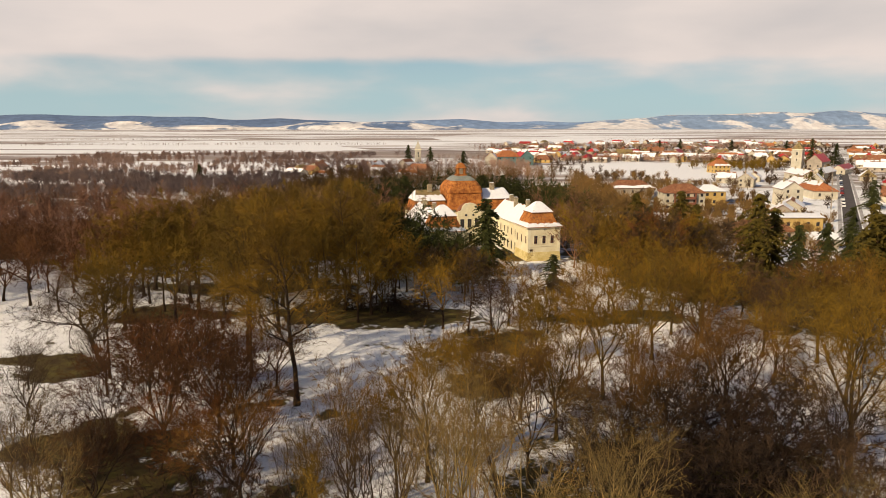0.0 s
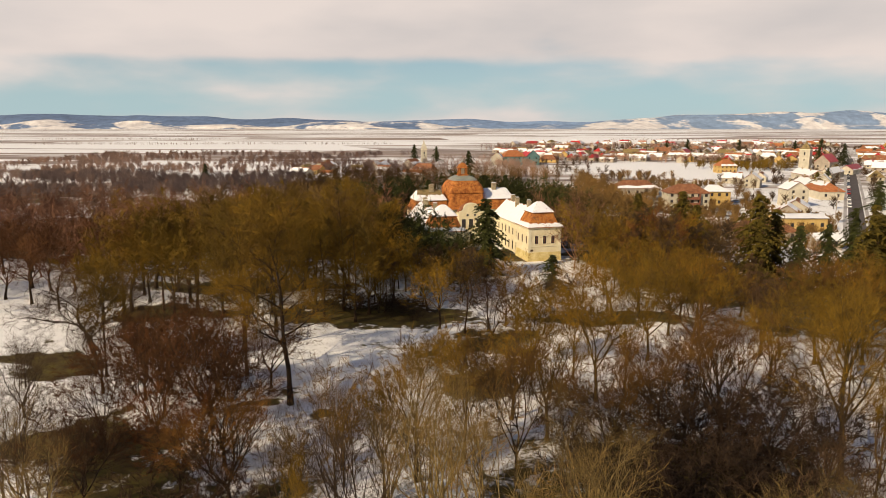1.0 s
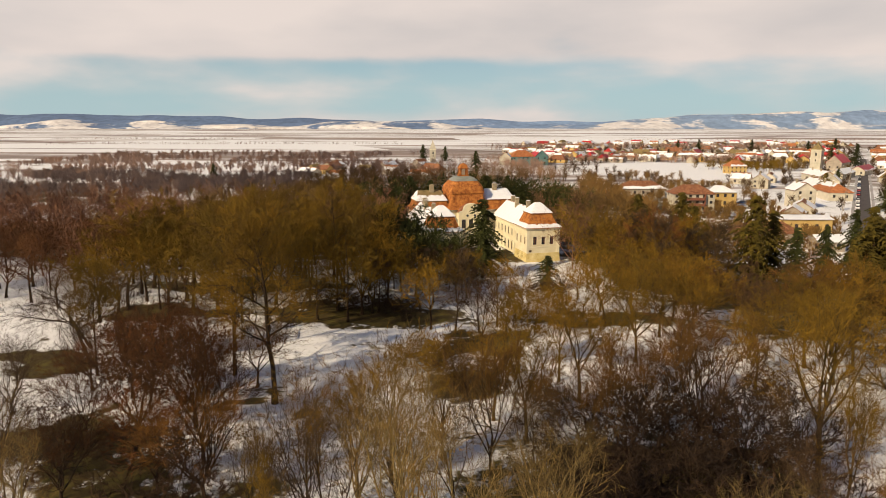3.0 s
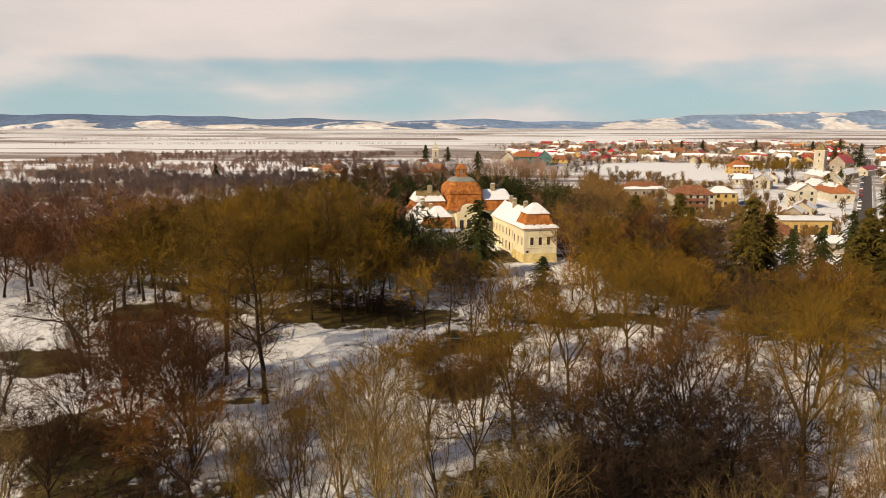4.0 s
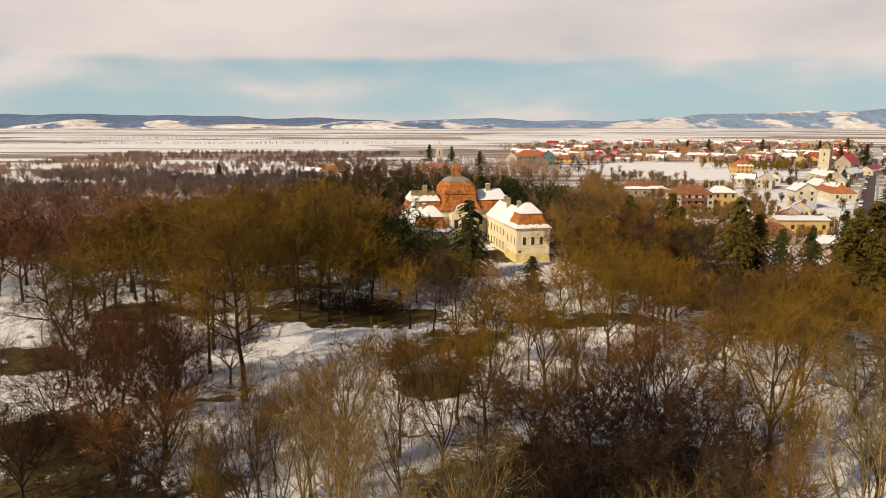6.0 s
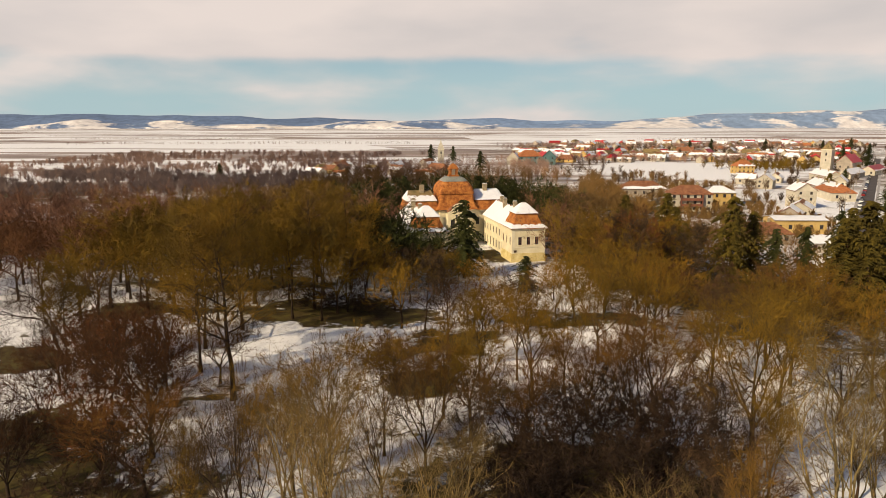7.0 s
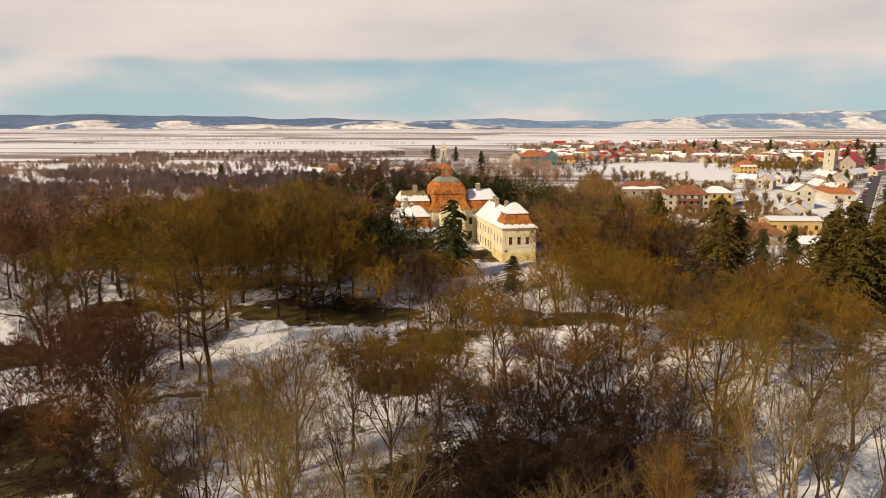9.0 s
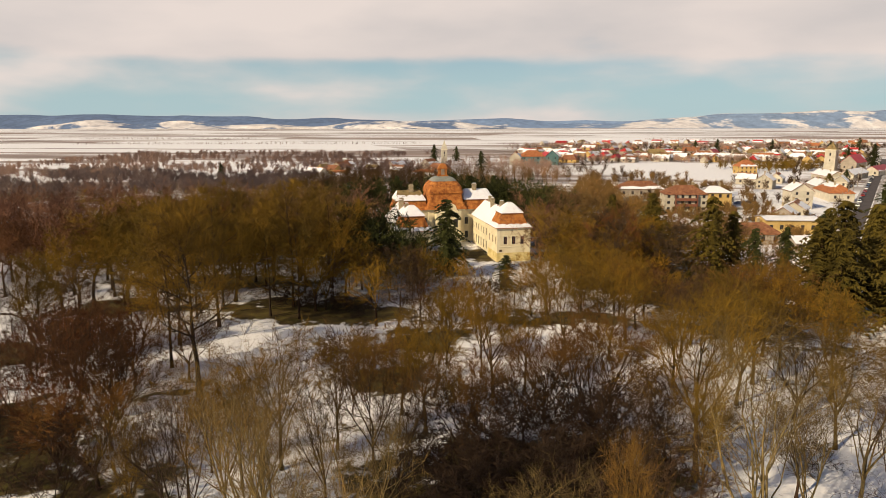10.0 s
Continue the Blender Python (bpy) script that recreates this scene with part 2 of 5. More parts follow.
def ground_material():
    """Thin snow over grass and leaves; ploughed and snowed strips of field further out."""
    m = Mat("winter_ground", 0.85)
    o = m.co.outputs["Object"]
    # bare ground in the park
    cover = m.noise(o, 0.05, 7, 0.66, 0.6)
    wob = m.math("MULTIPLY", m.math("SUBTRACT", m.noise(o, 0.16, 5, 0.65), 0.5), 1.6)
    fine = m.noise(o, 0.7, 8, 0.78)
    bare = m.math("ADD", cover, m.math("MULTIPLY", m.math("SUBTRACT", fine, 0.5), 0.75))
    shift = m.t.nodes.new("ShaderNodeTexNoise")
    shift.inputs["Scale"].default_value, shift.inputs["Detail"].default_value = 0.09, 5.0
    m.link(o, shift.inputs["Vector"])
    cen = m.t.nodes.new("ShaderNodeVectorMath")
    cen.operation = "SUBTRACT"
    cen.inputs[1].default_value = (0.5, 0.5, 0.5)
    m.link(shift.outputs["Color"], cen.inputs[0])
    far_off = m.t.nodes.new("ShaderNodeVectorMath")
    far_off.operation = "MULTIPLY_ADD"
    far_off.inputs[1].default_value = (34, 26, 0)
    m.link(cen.outputs[0], far_off.inputs[0])
    m.link(o, far_off.inputs[2])
    o_plain, o = o, far_off.outputs[0]
    for x, y, ax, ay, turn in PATCHES:
        rel = m.map(o, (1 / ax, 1 / ay, 0), (0, 0, 0), (-x / ax, -y / ay, 0)) if not turn else m.map(m.map(o, (1, 1, 0), (0, 0, 0), (-x, -y, 0)), (1 / ax, 1 / ay, 0), (0, 0, radians(turn)))
        n = m.t.nodes.new("ShaderNodeVectorMath")
        n.operation = "LENGTH"
        m.link(rel, n.inputs[0])
        bare = m.math("ADD", bare, m.step(m.math("ADD", n.outputs["Value"], wob), 1.3, 0.3, 0.0, 0.3))
    o = o_plain
    for x, y, ax, ay in CLEAR_SNOW:
        rel = m.map(o, (1 / ax, 1 / ay, 0), (0, 0, 0), (-x / ax, -y / ay, 0))
        n = m.t.nodes.new("ShaderNodeVectorMath")
        n.operation = "LENGTH"
        m.link(rel, n.inputs[0])
        bare = m.math("SUBTRACT", bare, m.step(n.outputs["Value"], 1.3, 0.6, 0.0, 0.22))
    mask = m.step(bare, 0.53, 0.68)
    grass = m.ramp(m.noise(o, 0.35, 8, 0.72), (0.35, (0.04, 0.024, 0.008)), (0.52, (0.07, 0.05, 0.012)), (0.7, (0.11, 0.095, 0.016)))
    specks = m.step(m.math("ADD", m.noise(o, 2.6, 4, 0.7), m.math("MULTIPLY", m.math("SUBTRACT", fine, 0.5), 0.5)), 0.56, 0.68, 0.0, 0.75)
    mask = m.math("MAXIMUM", mask, m.math("MULTIPLY", specks, m.step(cover, 0.4, 0.52)))
    snow = m.ramp(m.noise(o, 0.5, 5), (0.3, (0.78, 0.78, 0.8)), (0.7, (0.9, 0.9, 0.9)))
    park = m.mix(mask, snow, grass)
    # strips of field
    fo = m.map(o, (0.00055, 0.0021, 0), (0, 0, radians(-5)))
    v = m.t.nodes.new("ShaderNodeTexVoronoi")
    v.inputs["Scale"].default_value = 3.4
    m.link(fo, v.inputs["Vector"])
    cell = m.t.nodes.new("ShaderNodeSeparateXYZ")
    m.link(v.outputs["Color"], cell.inputs[0])
    streak = m.noise(m.map(o, (0.0013, 0.0095, 0), (0, 0, radians(-4))), 1.0, 6, 0.6)
    fbare = m.math("ADD", m.math("MULTIPLY", cell.outputs["X"], 0.34), m.math("MULTIPLY", streak, 0.8))
    tracks = m.noise(m.map(o, (0.003, 0.03, 0), (0, 0, radians(-3))), 1.0, 5, 0.6)
    fbare = m.math("ADD", fbare, m.math("MULTIPLY", m.math("SUBTRACT", tracks, 0.5), 0.75))
    soil = m.ramp(m.noise(o, 0.006, 4), (0.35, (0.13, 0.075, 0.055)), (0.65, (0.27, 0.18, 0.125)))
    plough = m.step(fbare, 0.55, 0.66, 0.0, 0.85)
    sy = m.t.nodes.new("ShaderNodeSeparateXYZ")
    m.link(o, sy.inputs[0])
    far = m.step(m.math("ADD", sy.outputs["Y"], m.math("MULTIPLY", m.noise(o, 0.01, 3), 120)), 380, 480)
    town = m.map(o, (1 / 330, 1 / 470, 0), (0, 0, 0), (-330 / 330, -800 / 470, 0))
    n = m.t.nodes.new("ShaderNodeVectorMath")
    n.operation = "LENGTH"
    m.link(town, n.inputs[0])
    yards = m.step(m.noise(o, 0.06, 6, 0.65), 0.46, 0.54)
    lea = m.map(o, (1 / 76, 1 / 108, 0), (0, 0, 0), (-178 / 76, -545 / 108, 0))
    n2 = m.t.nodes.new("ShaderNodeVectorMath")
    n2.operation = "LENGTH"
    m.link(lea, n2.inputs[0])
    lea_out = m.step(n2.outputs["Value"], 0.9, 1.1)
    yards = m.math("MULTIPLY", yards, lea_out)
    field = m.mix(m.math("MULTIPLY", plough, lea_out), snow, soil)
    yards = m.math("MULTIPLY", yards, m.step(n.outputs["Value"], 1.05, 0.85, 0.0, 0.8))
    field = m.mix(yards, field, m.ramp(m.noise(o, 0.05, 4), (0.35, (0.1, 0.065, 0.04)), (0.65, (0.2, 0.14, 0.085))))
    m.color(m.mix(far, park, field))
    return m.bump(m.noise(o, 1.2, 5, 0.65), 0.5, 0.12).m


# bare patches of grass: x, y, half axes, turn; those round (-16, 131) and (14, 192) are partly painted shade
PATCHES = [(-69, 116, 7, 4, 0), (-57, 97, 10, 6, 10), (-5, 110, 10, 7, 0), (-18, 132, 14, 5, 0), (-44, 76, 7, 7, 0), (-33, 70, 8, 5, 0),
           (12, 108, 14, 6, 0), (34, 124, 16, 5, 0), (14, 192, 11, 14, 0), (20, 70, 14, 9, 0), (-30, 60, 8, 5, 0), (36, 74, 10, 8, 0), (-22, 86, 6, 3, 0), (8, 92, 9, 5, 0), (-52, 128, 20, 5, 0), (40, 330, 95, 85, 0), (-12, 129, 15, 8, 0), (-45, 150, 34, 9, 0), (50, 172, 16, 30, 0),
           (-150, 215, 90, 40, 0), (-62, 205, 46, 42, 0), (-250, 330, 95, 60, 0), (-70, 290, 40, 50, 0), (58, 215, 32, 46, 0), (-8, 240, 30, 18, 0), (-16, 55, 9, 8, 0), (-60, 98, 9, 6, 0), (-66, 111, 6, 3, 0), (-16, 132, 16, 9, 0), (-2, 124, 9, 7, 0), (30, 66, 14, 8, 0), (-38, 68, 8, 5, 0), (-24, 84, 7, 4, 0), (22, 58, 16, 9, 0), (70, 150, 20, 40, 0)]
CLEAR_SNOW = [(-88, 118, 22, 22), (-70, 112, 12, 8), (-36, 92, 14, 10), (178, 545, 70, 100), (-16, 108, 16, 13), (26, 110, 14, 10), (30, 172, 16, 9), (-12, 84, 12, 14), (40, 84, 26, 14)]
GROUND = ground_material()


# ---- mesh helpers ----
class Build:
    """Collects vertices and faces of one mesh."""

    def __init__(self):
        self.v, self.f = [], []

    def tube(self, path, radii, sides, cap=True):
        base = len(self.v)
        for i, p in enumerate(path):
            d = (path[min(i + 1, len(path) - 1)] - path[max(i - 1, 0)]).normalized()
            a = d.cross(Vector((0.31, 0.87, 0.38)) if abs(d.z) > 0.7 else Vector((0, 0, 1))).normalized()
            b = d.cross(a)
            for k in range(sides):
                w = 2 * math.pi * k / sides
                self.v.append(p + (a * math.cos(w) + b * math.sin(w)) * radii[i])
        for i in range(len(path) - 1):
            for k in range(sides):
                q, r = base + i * sides, (k + 1) % sides
                self.f.append((q + k, q + r, q + sides + r, q + sides + k))
        if cap:
            self.f.append(tuple(base + (len(path) - 1) * sides + k for k in range(sides)))

    def spike(self, p, q, r):
        """A thin three-sided twig that ends in a point."""
        d = (q - p).normalized()
        a = d.cross(Vector((0.3, 0.2, 0.93))).normalized() * r
        b = d.cross(a)
        n = len(self.v)
        self.v += [p + a, p - a * 0.5 + b * 0.87, p - a * 0.5 - b * 0.87, q]
        self.f += [(n, n + 1, n + 3), (n + 1, n + 2, n + 3), (n + 2, n, n + 3)]

    def blade(self, p, q, r):
        """A far twig: one slim triangle that ends in a point."""
        d = (q - p).normalized()
        a = d.cross(Vector((0.3 * q.y, 0.2 + q.x, 0.93))).normalized() * r
        n = len(self.v)
        self.v += [p + a, p - a, q]
        self.f.append((n, n + 1, n + 2))

    def box(self, x0, x1, y0, y1, z0, z1):
        n = len(self.v)
        self.v += [Vector((x, y, z)) for z in (z0, z1) for x, y in ((x0, y0), (x1, y0), (x1, y1), (x0, y1))]
        self.f += [tuple(n + i for i in q) for q in ((3, 2, 1, 0), (4, 5, 6, 7), (0, 1, 5, 4), (1, 2, 6, 5), (2, 3, 7, 6), (3, 0, 4, 7))]

    def loft(self, rings, cap=True):
        """Skins closed rings of equal length, from bottom to top."""
        n, k = len(self.v), len(rings[0])
        for ring in rings:
            self.v += [Vector(p) for p in ring]
        for i in range(len(rings) - 1):
            for j in range(k):
                a, b = n + i * k + j, n + i * k + (j + 1) % k
                self.f.append((a, b, b + k, a + k))
        if cap:
            self.f.append(tuple(n + j for j in reversed(range(k))))
            self.f.append(tuple(n + (len(rings) - 1) * k + j for j in range(k)))

    def mesh(self, name, material, smooth=False):
        me = bpy.data.meshes.new(name)
        me.from_pydata(self.v, [], self.f)
        me.materials.append(material)
        if smooth:
            me.polygons.foreach_set("use_smooth", [True] * len(me.polygons))
        me.update()
        return me


def rect(x0, x1, y0, y1, z):
    return [(x0, y0, z), (x1, y0, z), (x1, y1, z), (x0, y1, z)]


def part(name, build, material, parent, label="", m=None, smooth=False):
    """One mesh object under a thing or a part."""
    ob = new(name, build.mesh(name, material, smooth) if isinstance(build, Build) else build)
    ob.parent = parent
    if m is not None:
        ob.matrix_basis = m
    if label:
        ob["label"] = label
    return ob


def thing(name, m, label, category, group="", kind=""):
    ob = new(name)
    ob.matrix_basis = m
    ob.empty_display_size = 0.3
    return tagged(ob, label, category, group, kind)


# ---- ground, hills ----
def ground_sheet():
    xs = [-4800, -3400, -2400, -1600, -1000, -600, -360, -240] + list(range(-160, 161, 4)) + [240, 360, 600, 1000, 1600, 2400, 3400, 4800]
    ys = [-400, -120] + list(range(0, 261, 4)) + [300, 360, 460, 600, 800, 1100, 1500, 2000, 2600, 3300, 4100, 4900]
    b = Build()
    for y in ys:
        for x in xs:
            near = max(0.0, 1 - max(abs(x) / 160, abs(y - 120) / 150))
            z = near * (0.5 * noise.noise(Vector((x / 22, y / 22, 0))) + 0.12 * noise.noise(Vector((x / 6, y / 6, 3))))
            z -= 0.25 * near
            b.v.append(Vector((x, y, z)))
    w = len(xs)
    for j in range(len(ys) - 1):
        for i in range(w - 1):
            a = j * w + i
            b.f.append((a, a + 1, a + 1 + w, a + w))
    ob = new("ground", b.mesh("ground", GROUND, True))
    return tagged(ob, "thin melting snow over brown grass and strip fields", "ground", kind="structure")


# Aerial haze is painted into these colours: blue woods, dulled snow.
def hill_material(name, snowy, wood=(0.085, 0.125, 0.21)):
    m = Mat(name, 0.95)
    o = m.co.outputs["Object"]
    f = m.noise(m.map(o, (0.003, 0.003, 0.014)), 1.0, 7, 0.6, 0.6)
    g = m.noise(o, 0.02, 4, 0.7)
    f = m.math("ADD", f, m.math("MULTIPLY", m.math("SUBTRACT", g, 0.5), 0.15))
    hazed_wood = m.ramp(g, (0.3, wood), (0.7, tuple(c * 1.7 for c in wood)))
    return m.color(m.mix(m.step(f, snowy, snowy + 0.09), hazed_wood, m.ramp(g, (0.35, (0.5, 0.47, 0.47)), (0.6, (0.74, 0.71, 0.69))))).m


def ridge(name, x0, x1, y, depth, tops, material, label):
    """A long hill: tops are heights at even steps from x0 to x1."""
    b = Build()
    n, rows = 140, 14
    for j in range(rows + 1):
        for i in range(n + 1):
            s = i / n * (len(tops) - 1)
            k = min(int(s), len(tops) - 2)
            e = s - k
            e = e * e * (3 - 2 * e)
            x = x0 + (x1 - x0) * i / n
            top = tops[k] * (1 - e) + tops[k + 1] * e
            prof = math.sin(math.pi * j / rows) ** 1.3
            z = top * prof * (1 + 0.18 * noise.noise(Vector((x / 260, j / 3.0, y / 900)))) - 2
            b.v.append(Vector((x, y + depth * (j / rows - 0.5) + 60 * noise.noise(Vector((x / 400, j * 0.4, 1))), z)))
    for j in range(rows):
        for i in range(n):
            a = j * (n + 1) + i
            b.f.append((a, a + 1, a + n + 2, a + n + 1))
    return tagged(new(name, b.mesh(name, material, True)), label, "hill", kind="structure")


ground_sheet()
HILL_WOOD = hill_material("hill_woods_hazy", 0.66)
# lighter, bluer wood colour here stands for thicker haze
HILL_EAST = hill_material("hill_woods_pale_haze", 0.55, (0.13, 0.19, 0.3))
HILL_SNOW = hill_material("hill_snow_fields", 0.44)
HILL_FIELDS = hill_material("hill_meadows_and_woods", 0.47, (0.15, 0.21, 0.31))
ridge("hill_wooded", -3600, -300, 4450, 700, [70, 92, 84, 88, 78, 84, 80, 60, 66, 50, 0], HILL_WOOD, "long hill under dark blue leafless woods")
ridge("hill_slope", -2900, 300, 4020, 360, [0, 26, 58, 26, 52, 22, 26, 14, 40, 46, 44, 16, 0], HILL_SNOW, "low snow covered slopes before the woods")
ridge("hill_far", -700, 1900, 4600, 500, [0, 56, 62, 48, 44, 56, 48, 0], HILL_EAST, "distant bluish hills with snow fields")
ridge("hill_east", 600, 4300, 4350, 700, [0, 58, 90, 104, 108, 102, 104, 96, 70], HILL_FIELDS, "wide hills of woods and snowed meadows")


# ---- trees ----
def grow_tree(seed, h, style, counts, twig_r, lean=0.0, spread=1.0, fork_at=(0.3, 0.4), crook=1.0, fine=True):
    """Trunk, limbs and twigs of a leafless tree as three builds. counts: limbs, branches, sprays, twigs."""
    rng = random.Random(seed)
    trunk, limbs, twigs = Build(), [], Build()
    twig = twigs.spike if fine else twigs.blade

    def stray(d, amount):
        return (d + Vector((rng.gauss(0, amount), rng.gauss(0, amount), rng.gauss(0, amount * 0.6)))).normalized()

    def fork(d, angle):
        a = d.cross(Vector((rng.gauss(0, 1), rng.gauss(0, 1), rng.gauss(0, 1)))).normalized()
        return (d * math.cos(angle) + a * math.sin(angle)).normalized()

    def arm(p, d, length, r, level):
        segs = (5, 4, 2)[level - 1]
        path, radii = [p.copy()], [r]
        for i in range(segs):
            d = stray(d, (0.16, 0.2, 0.22)[level - 1] * crook)
            d = (d + Vector((0, 0, 0.07))).normalized()
            p = p + d * (length / segs)
            path.append(p)
            radii.append(r * (1 - 0.72 * (i + 1) / segs))
        if level == 3:
            limbs[-1].spike(path[0], path[-1], r)
        else:
            limbs[-1].tube(path, radii, (5, 4, 3)[level - 1], False)
        n = counts[level] if level < 3 else counts[3]
        for k in range(n):
            f = 0.22 + 0.78 * (k + rng.random()) / n
            s = min(f * segs, segs - 0.001)
            i = int(s)
            q = path[i].lerp(path[i + 1], s - i)
            way = fork((path[i + 1] - path[i]).normalized(), radians(rng.uniform(22, 62)))
            if level < 3:
                arm(q, way, length * rng.uniform(0.42, 0.66) * (1.2 - 0.5 * f), radii[i] * rng.uniform(0.45, 0.65), level + 1)
            else:
                way = (way + Vector((0, 0, 0.12))).normalized()
                twig(q, q + way * rng.uniform(0.5, 1.25) * (0.078 * h), twig_r * rng.uniform(0.6, 1.2))

    base_r = h * rng.uniform(0.017, 0.023) * (0.62 if style == "leader" else 0.85)
    d = Vector((math.sin(lean), 0, math.cos(lean)))
    top = h * (0.9 if style == "leader" else rng.uniform(*fork_at))
    segs = 9 if style == "leader" else 5
    path, radii = [Vector((0, 0, -0.3))], [base_r * 1.45]
    p = path[0]
    for i in range(segs):
        p = p + d * (top / segs)
        d = stray(d, 0.05)
        path.append(p)
        radii.append(base_r * (1 - (0.85 if style == "leader" else 0.35) * (i + 1) / segs))
    trunk.tube(path, radii, 8)
    for k in range(counts[0]):
        limbs.append(Build())
        if style == "leader":
            f = 0.3 + 0.68 * (k + rng.random() * 0.7) / counts[0]
            s = min(f * segs, segs - 0.001)
            i = int(s)
            q, r = path[i].lerp(path[i + 1], s - i), radii[i]
            az = k * 2.4 + rng.uniform(-0.4, 0.4)
            up = radians(rng.uniform(28, 52)) / max(spread, 0.3)
            way = Vector((math.cos(az) * math.cos(up), math.sin(az) * math.cos(up), math.sin(up)))
            arm(q, way, h * spread * (0.34 - 0.2 * f) * rng.uniform(0.8, 1.2), r * 0.55, 1)
        else:
            q, r = path[-1 - (k % 2)], radii[-1]
            az = k * 2 * math.pi / counts[0] + rng.uniform(-0.4, 0.4)
            tip = radians(rng.uniform(14, 44) * spread)
            way = Vector((math.cos(az) * math.sin(tip), math.sin(az) * math.sin(tip), math.cos(tip)))
            arm(q, way, (h - top) * rng.uniform(0.72, 0.95), r * rng.uniform(0.55, 0.75), 1)
    return trunk, limbs, twigs


TREES = {}


def tree_kind(key, seeds, h, style, counts, twig_r, bark_m, twig_m, label, lean=0.0, spread=1.0, fork_at=(0.3, 0.4), crook=1.0):
    made = []
    for s in seeds:
        t, arms, w = grow_tree(s, h, style, counts, twig_r, lean, spread, fork_at, crook, not key.startswith("mid"))
        pieces = [("trunk", t.mesh("trunk", bark_m, True))]
        if key.startswith("mid"):
            for a in arms:
                n = len(w.v)
                w.v += a.v
                w.f += [tuple(i + n for i in f) for f in a.f]
            if "back" in key:
                n = len(w.v)
                w.v += t.v
                w.f += [tuple(i + n for i in f) for f in t.f]
                made.append((np.array([tuple(q) for q in w.v]), w.f))
                continue
            pieces.append(("crown", w.mesh("crown", twig_m)))
        else:
            pieces += [("limb", a.mesh("limb", bark_m, True)) for a in arms]
            pieces.append(("crown", w.mesh("crown", twig_m)))
        made.append(pieces)
    TREES[key] = (made, h, label)


MID, BACK = (6, 6, 5, 8), (6, 5, 5, 6)
tree_kind("red", (1, 2, 3), 18, "vase", (8, 7, 7, 9), 0.05, BARK_DARK, TWIG_RED, "bare tree with a dense crown of reddish brown twigs", spread=1.25, fork_at=(0.12, 0.2), crook=1.2)
tree_kind("brown", (61, 62), 18, "vase", (7, 7, 7, 9), 0.042, BARK_DARK, TWIG_BROWN, "bare tree with a broad dense brown crown", spread=1.25, fork_at=(0.2, 0.28), crook=1.2)
tree_kind("olive", (4, 5, 6), 18, "vase", (7, 7, 6, 9), 0.034, BARK_OLIVE, TWIG_OLIVE, "bare tree with fine olive brown twigs", spread=1.15, fork_at=(0.3, 0.4), crook=1.2)
tree_kind("ivy", (63, 64), 12, "vase", (8, 6, 6, 10), 0.045, BARK_DARK, TWIG_OLIVE, "dark forked tree with dense upright olive shoots", spread=0.62, fork_at=(0.16, 0.22))
tree_kind("amber", (65,), 14, "vase", (7, 6, 5, 8), 0.014, BARK_OLIVE, TWIG_AMBER, "small tree with a tuft of amber brown shoots", spread=0.6, fork_at=(0.62, 0.7))
tree_kind("pale", (7, 8, 9), 19, "vase", (6, 6, 6, 7), 0.022, BARK_PALE, TWIG_PALE, "bare tree with upright pale yellowish branches", spread=0.62, fork_at=(0.2, 0.3))
tree_kind("thicket", (51, 52), 11, "vase", (9, 7, 6, 9), 0.05, BARK_DARK, TWIG_DARK, "dense dark brown leafless thicket", spread=1.8, fork_at=(0.06, 0.1), crook=1.3)
tree_kind("bush", (53, 54), 8, "vase", (9, 7, 6, 9), 0.035, BARK_OLIVE, TWIG_OLIVE, "broad olive brown leafless shrub", spread=1.8, fork_at=(0.06, 0.1), crook=1.3)
tree_kind("grey", (10, 11), 16, "vase", (7, 7, 6, 7), 0.022, BARK_DARK, TWIG_GREY, "bare dark grey tree with ascending branches", spread=0.9, fork_at=(0.16, 0.24), crook=1.2)
tree_kind("oak", (12, 13), 18, "vase", (7, 7, 6, 8), 0.024, BARK_DARK, TWIG_GREY, "old oak with a leaning trunk and crooked bare limbs", lean=0.42, spread=1.7, crook=2.2)
tree_kind("tall", (14, 15, 16), 26, "leader", (17, 6, 6, 8), 0.03, BARK_DARK, TWIG_OLIVE, "tall bare tree with one straight dark trunk", spread=1.25)
tree_kind("midred", (21, 22, 23), 18, "vase", MID, 0.05, BARK_DARK, TWIG_RED, "bare park tree with a reddish brown crown", spread=1.3, fork_at=(0.24, 0.34), crook=1.3)
tree_kind("midolive", (24, 25, 26), 18, "vase", MID, 0.05, BARK_DARK, TWIG_OLIVE, "bare park tree with an olive brown crown", spread=1.2, fork_at=(0.24, 0.34), crook=1.3)
tree_kind("midgrey", (27, 28), 17, "leader", (11, 5, 5, 7), 0.045, BARK_DARK, TWIG_GREY, "bare slender grey brown tree", spread=1.1)
tree_kind("midever", (41, 42), 16, "vase", (9, 7, 6, 8), 0.12, BARK_DARK, NEEDLE, "broad dark evergreen beside the manor", spread=1.35, fork_at=(0.06, 0.12), crook=1.3)
tree_kind("midtall", (44, 45), 24, "leader", (15, 5, 5, 7), 0.05, BARK_DARK, TWIG_OLIVE, "tall bare tree with a long straight trunk", spread=1.25)
tree_kind("mid_back_red", (31, 32, 33), 18, "vase", BACK, 0.09, BARK_DARK, TWIG_RED, "bare reddish brown tree of the wood", spread=1.35, fork_at=(0.16, 0.26), crook=1.4)
tree_kind("mid_back_olive", (34, 35, 36), 18, "vase", BACK, 0.09, BARK_DARK, TWIG_OLIVE, "bare olive brown tree of the wood", spread=1.3, fork_at=(0.16, 0.26), crook=1.4)

tree_rng = random.Random(77)
PLANTED = []


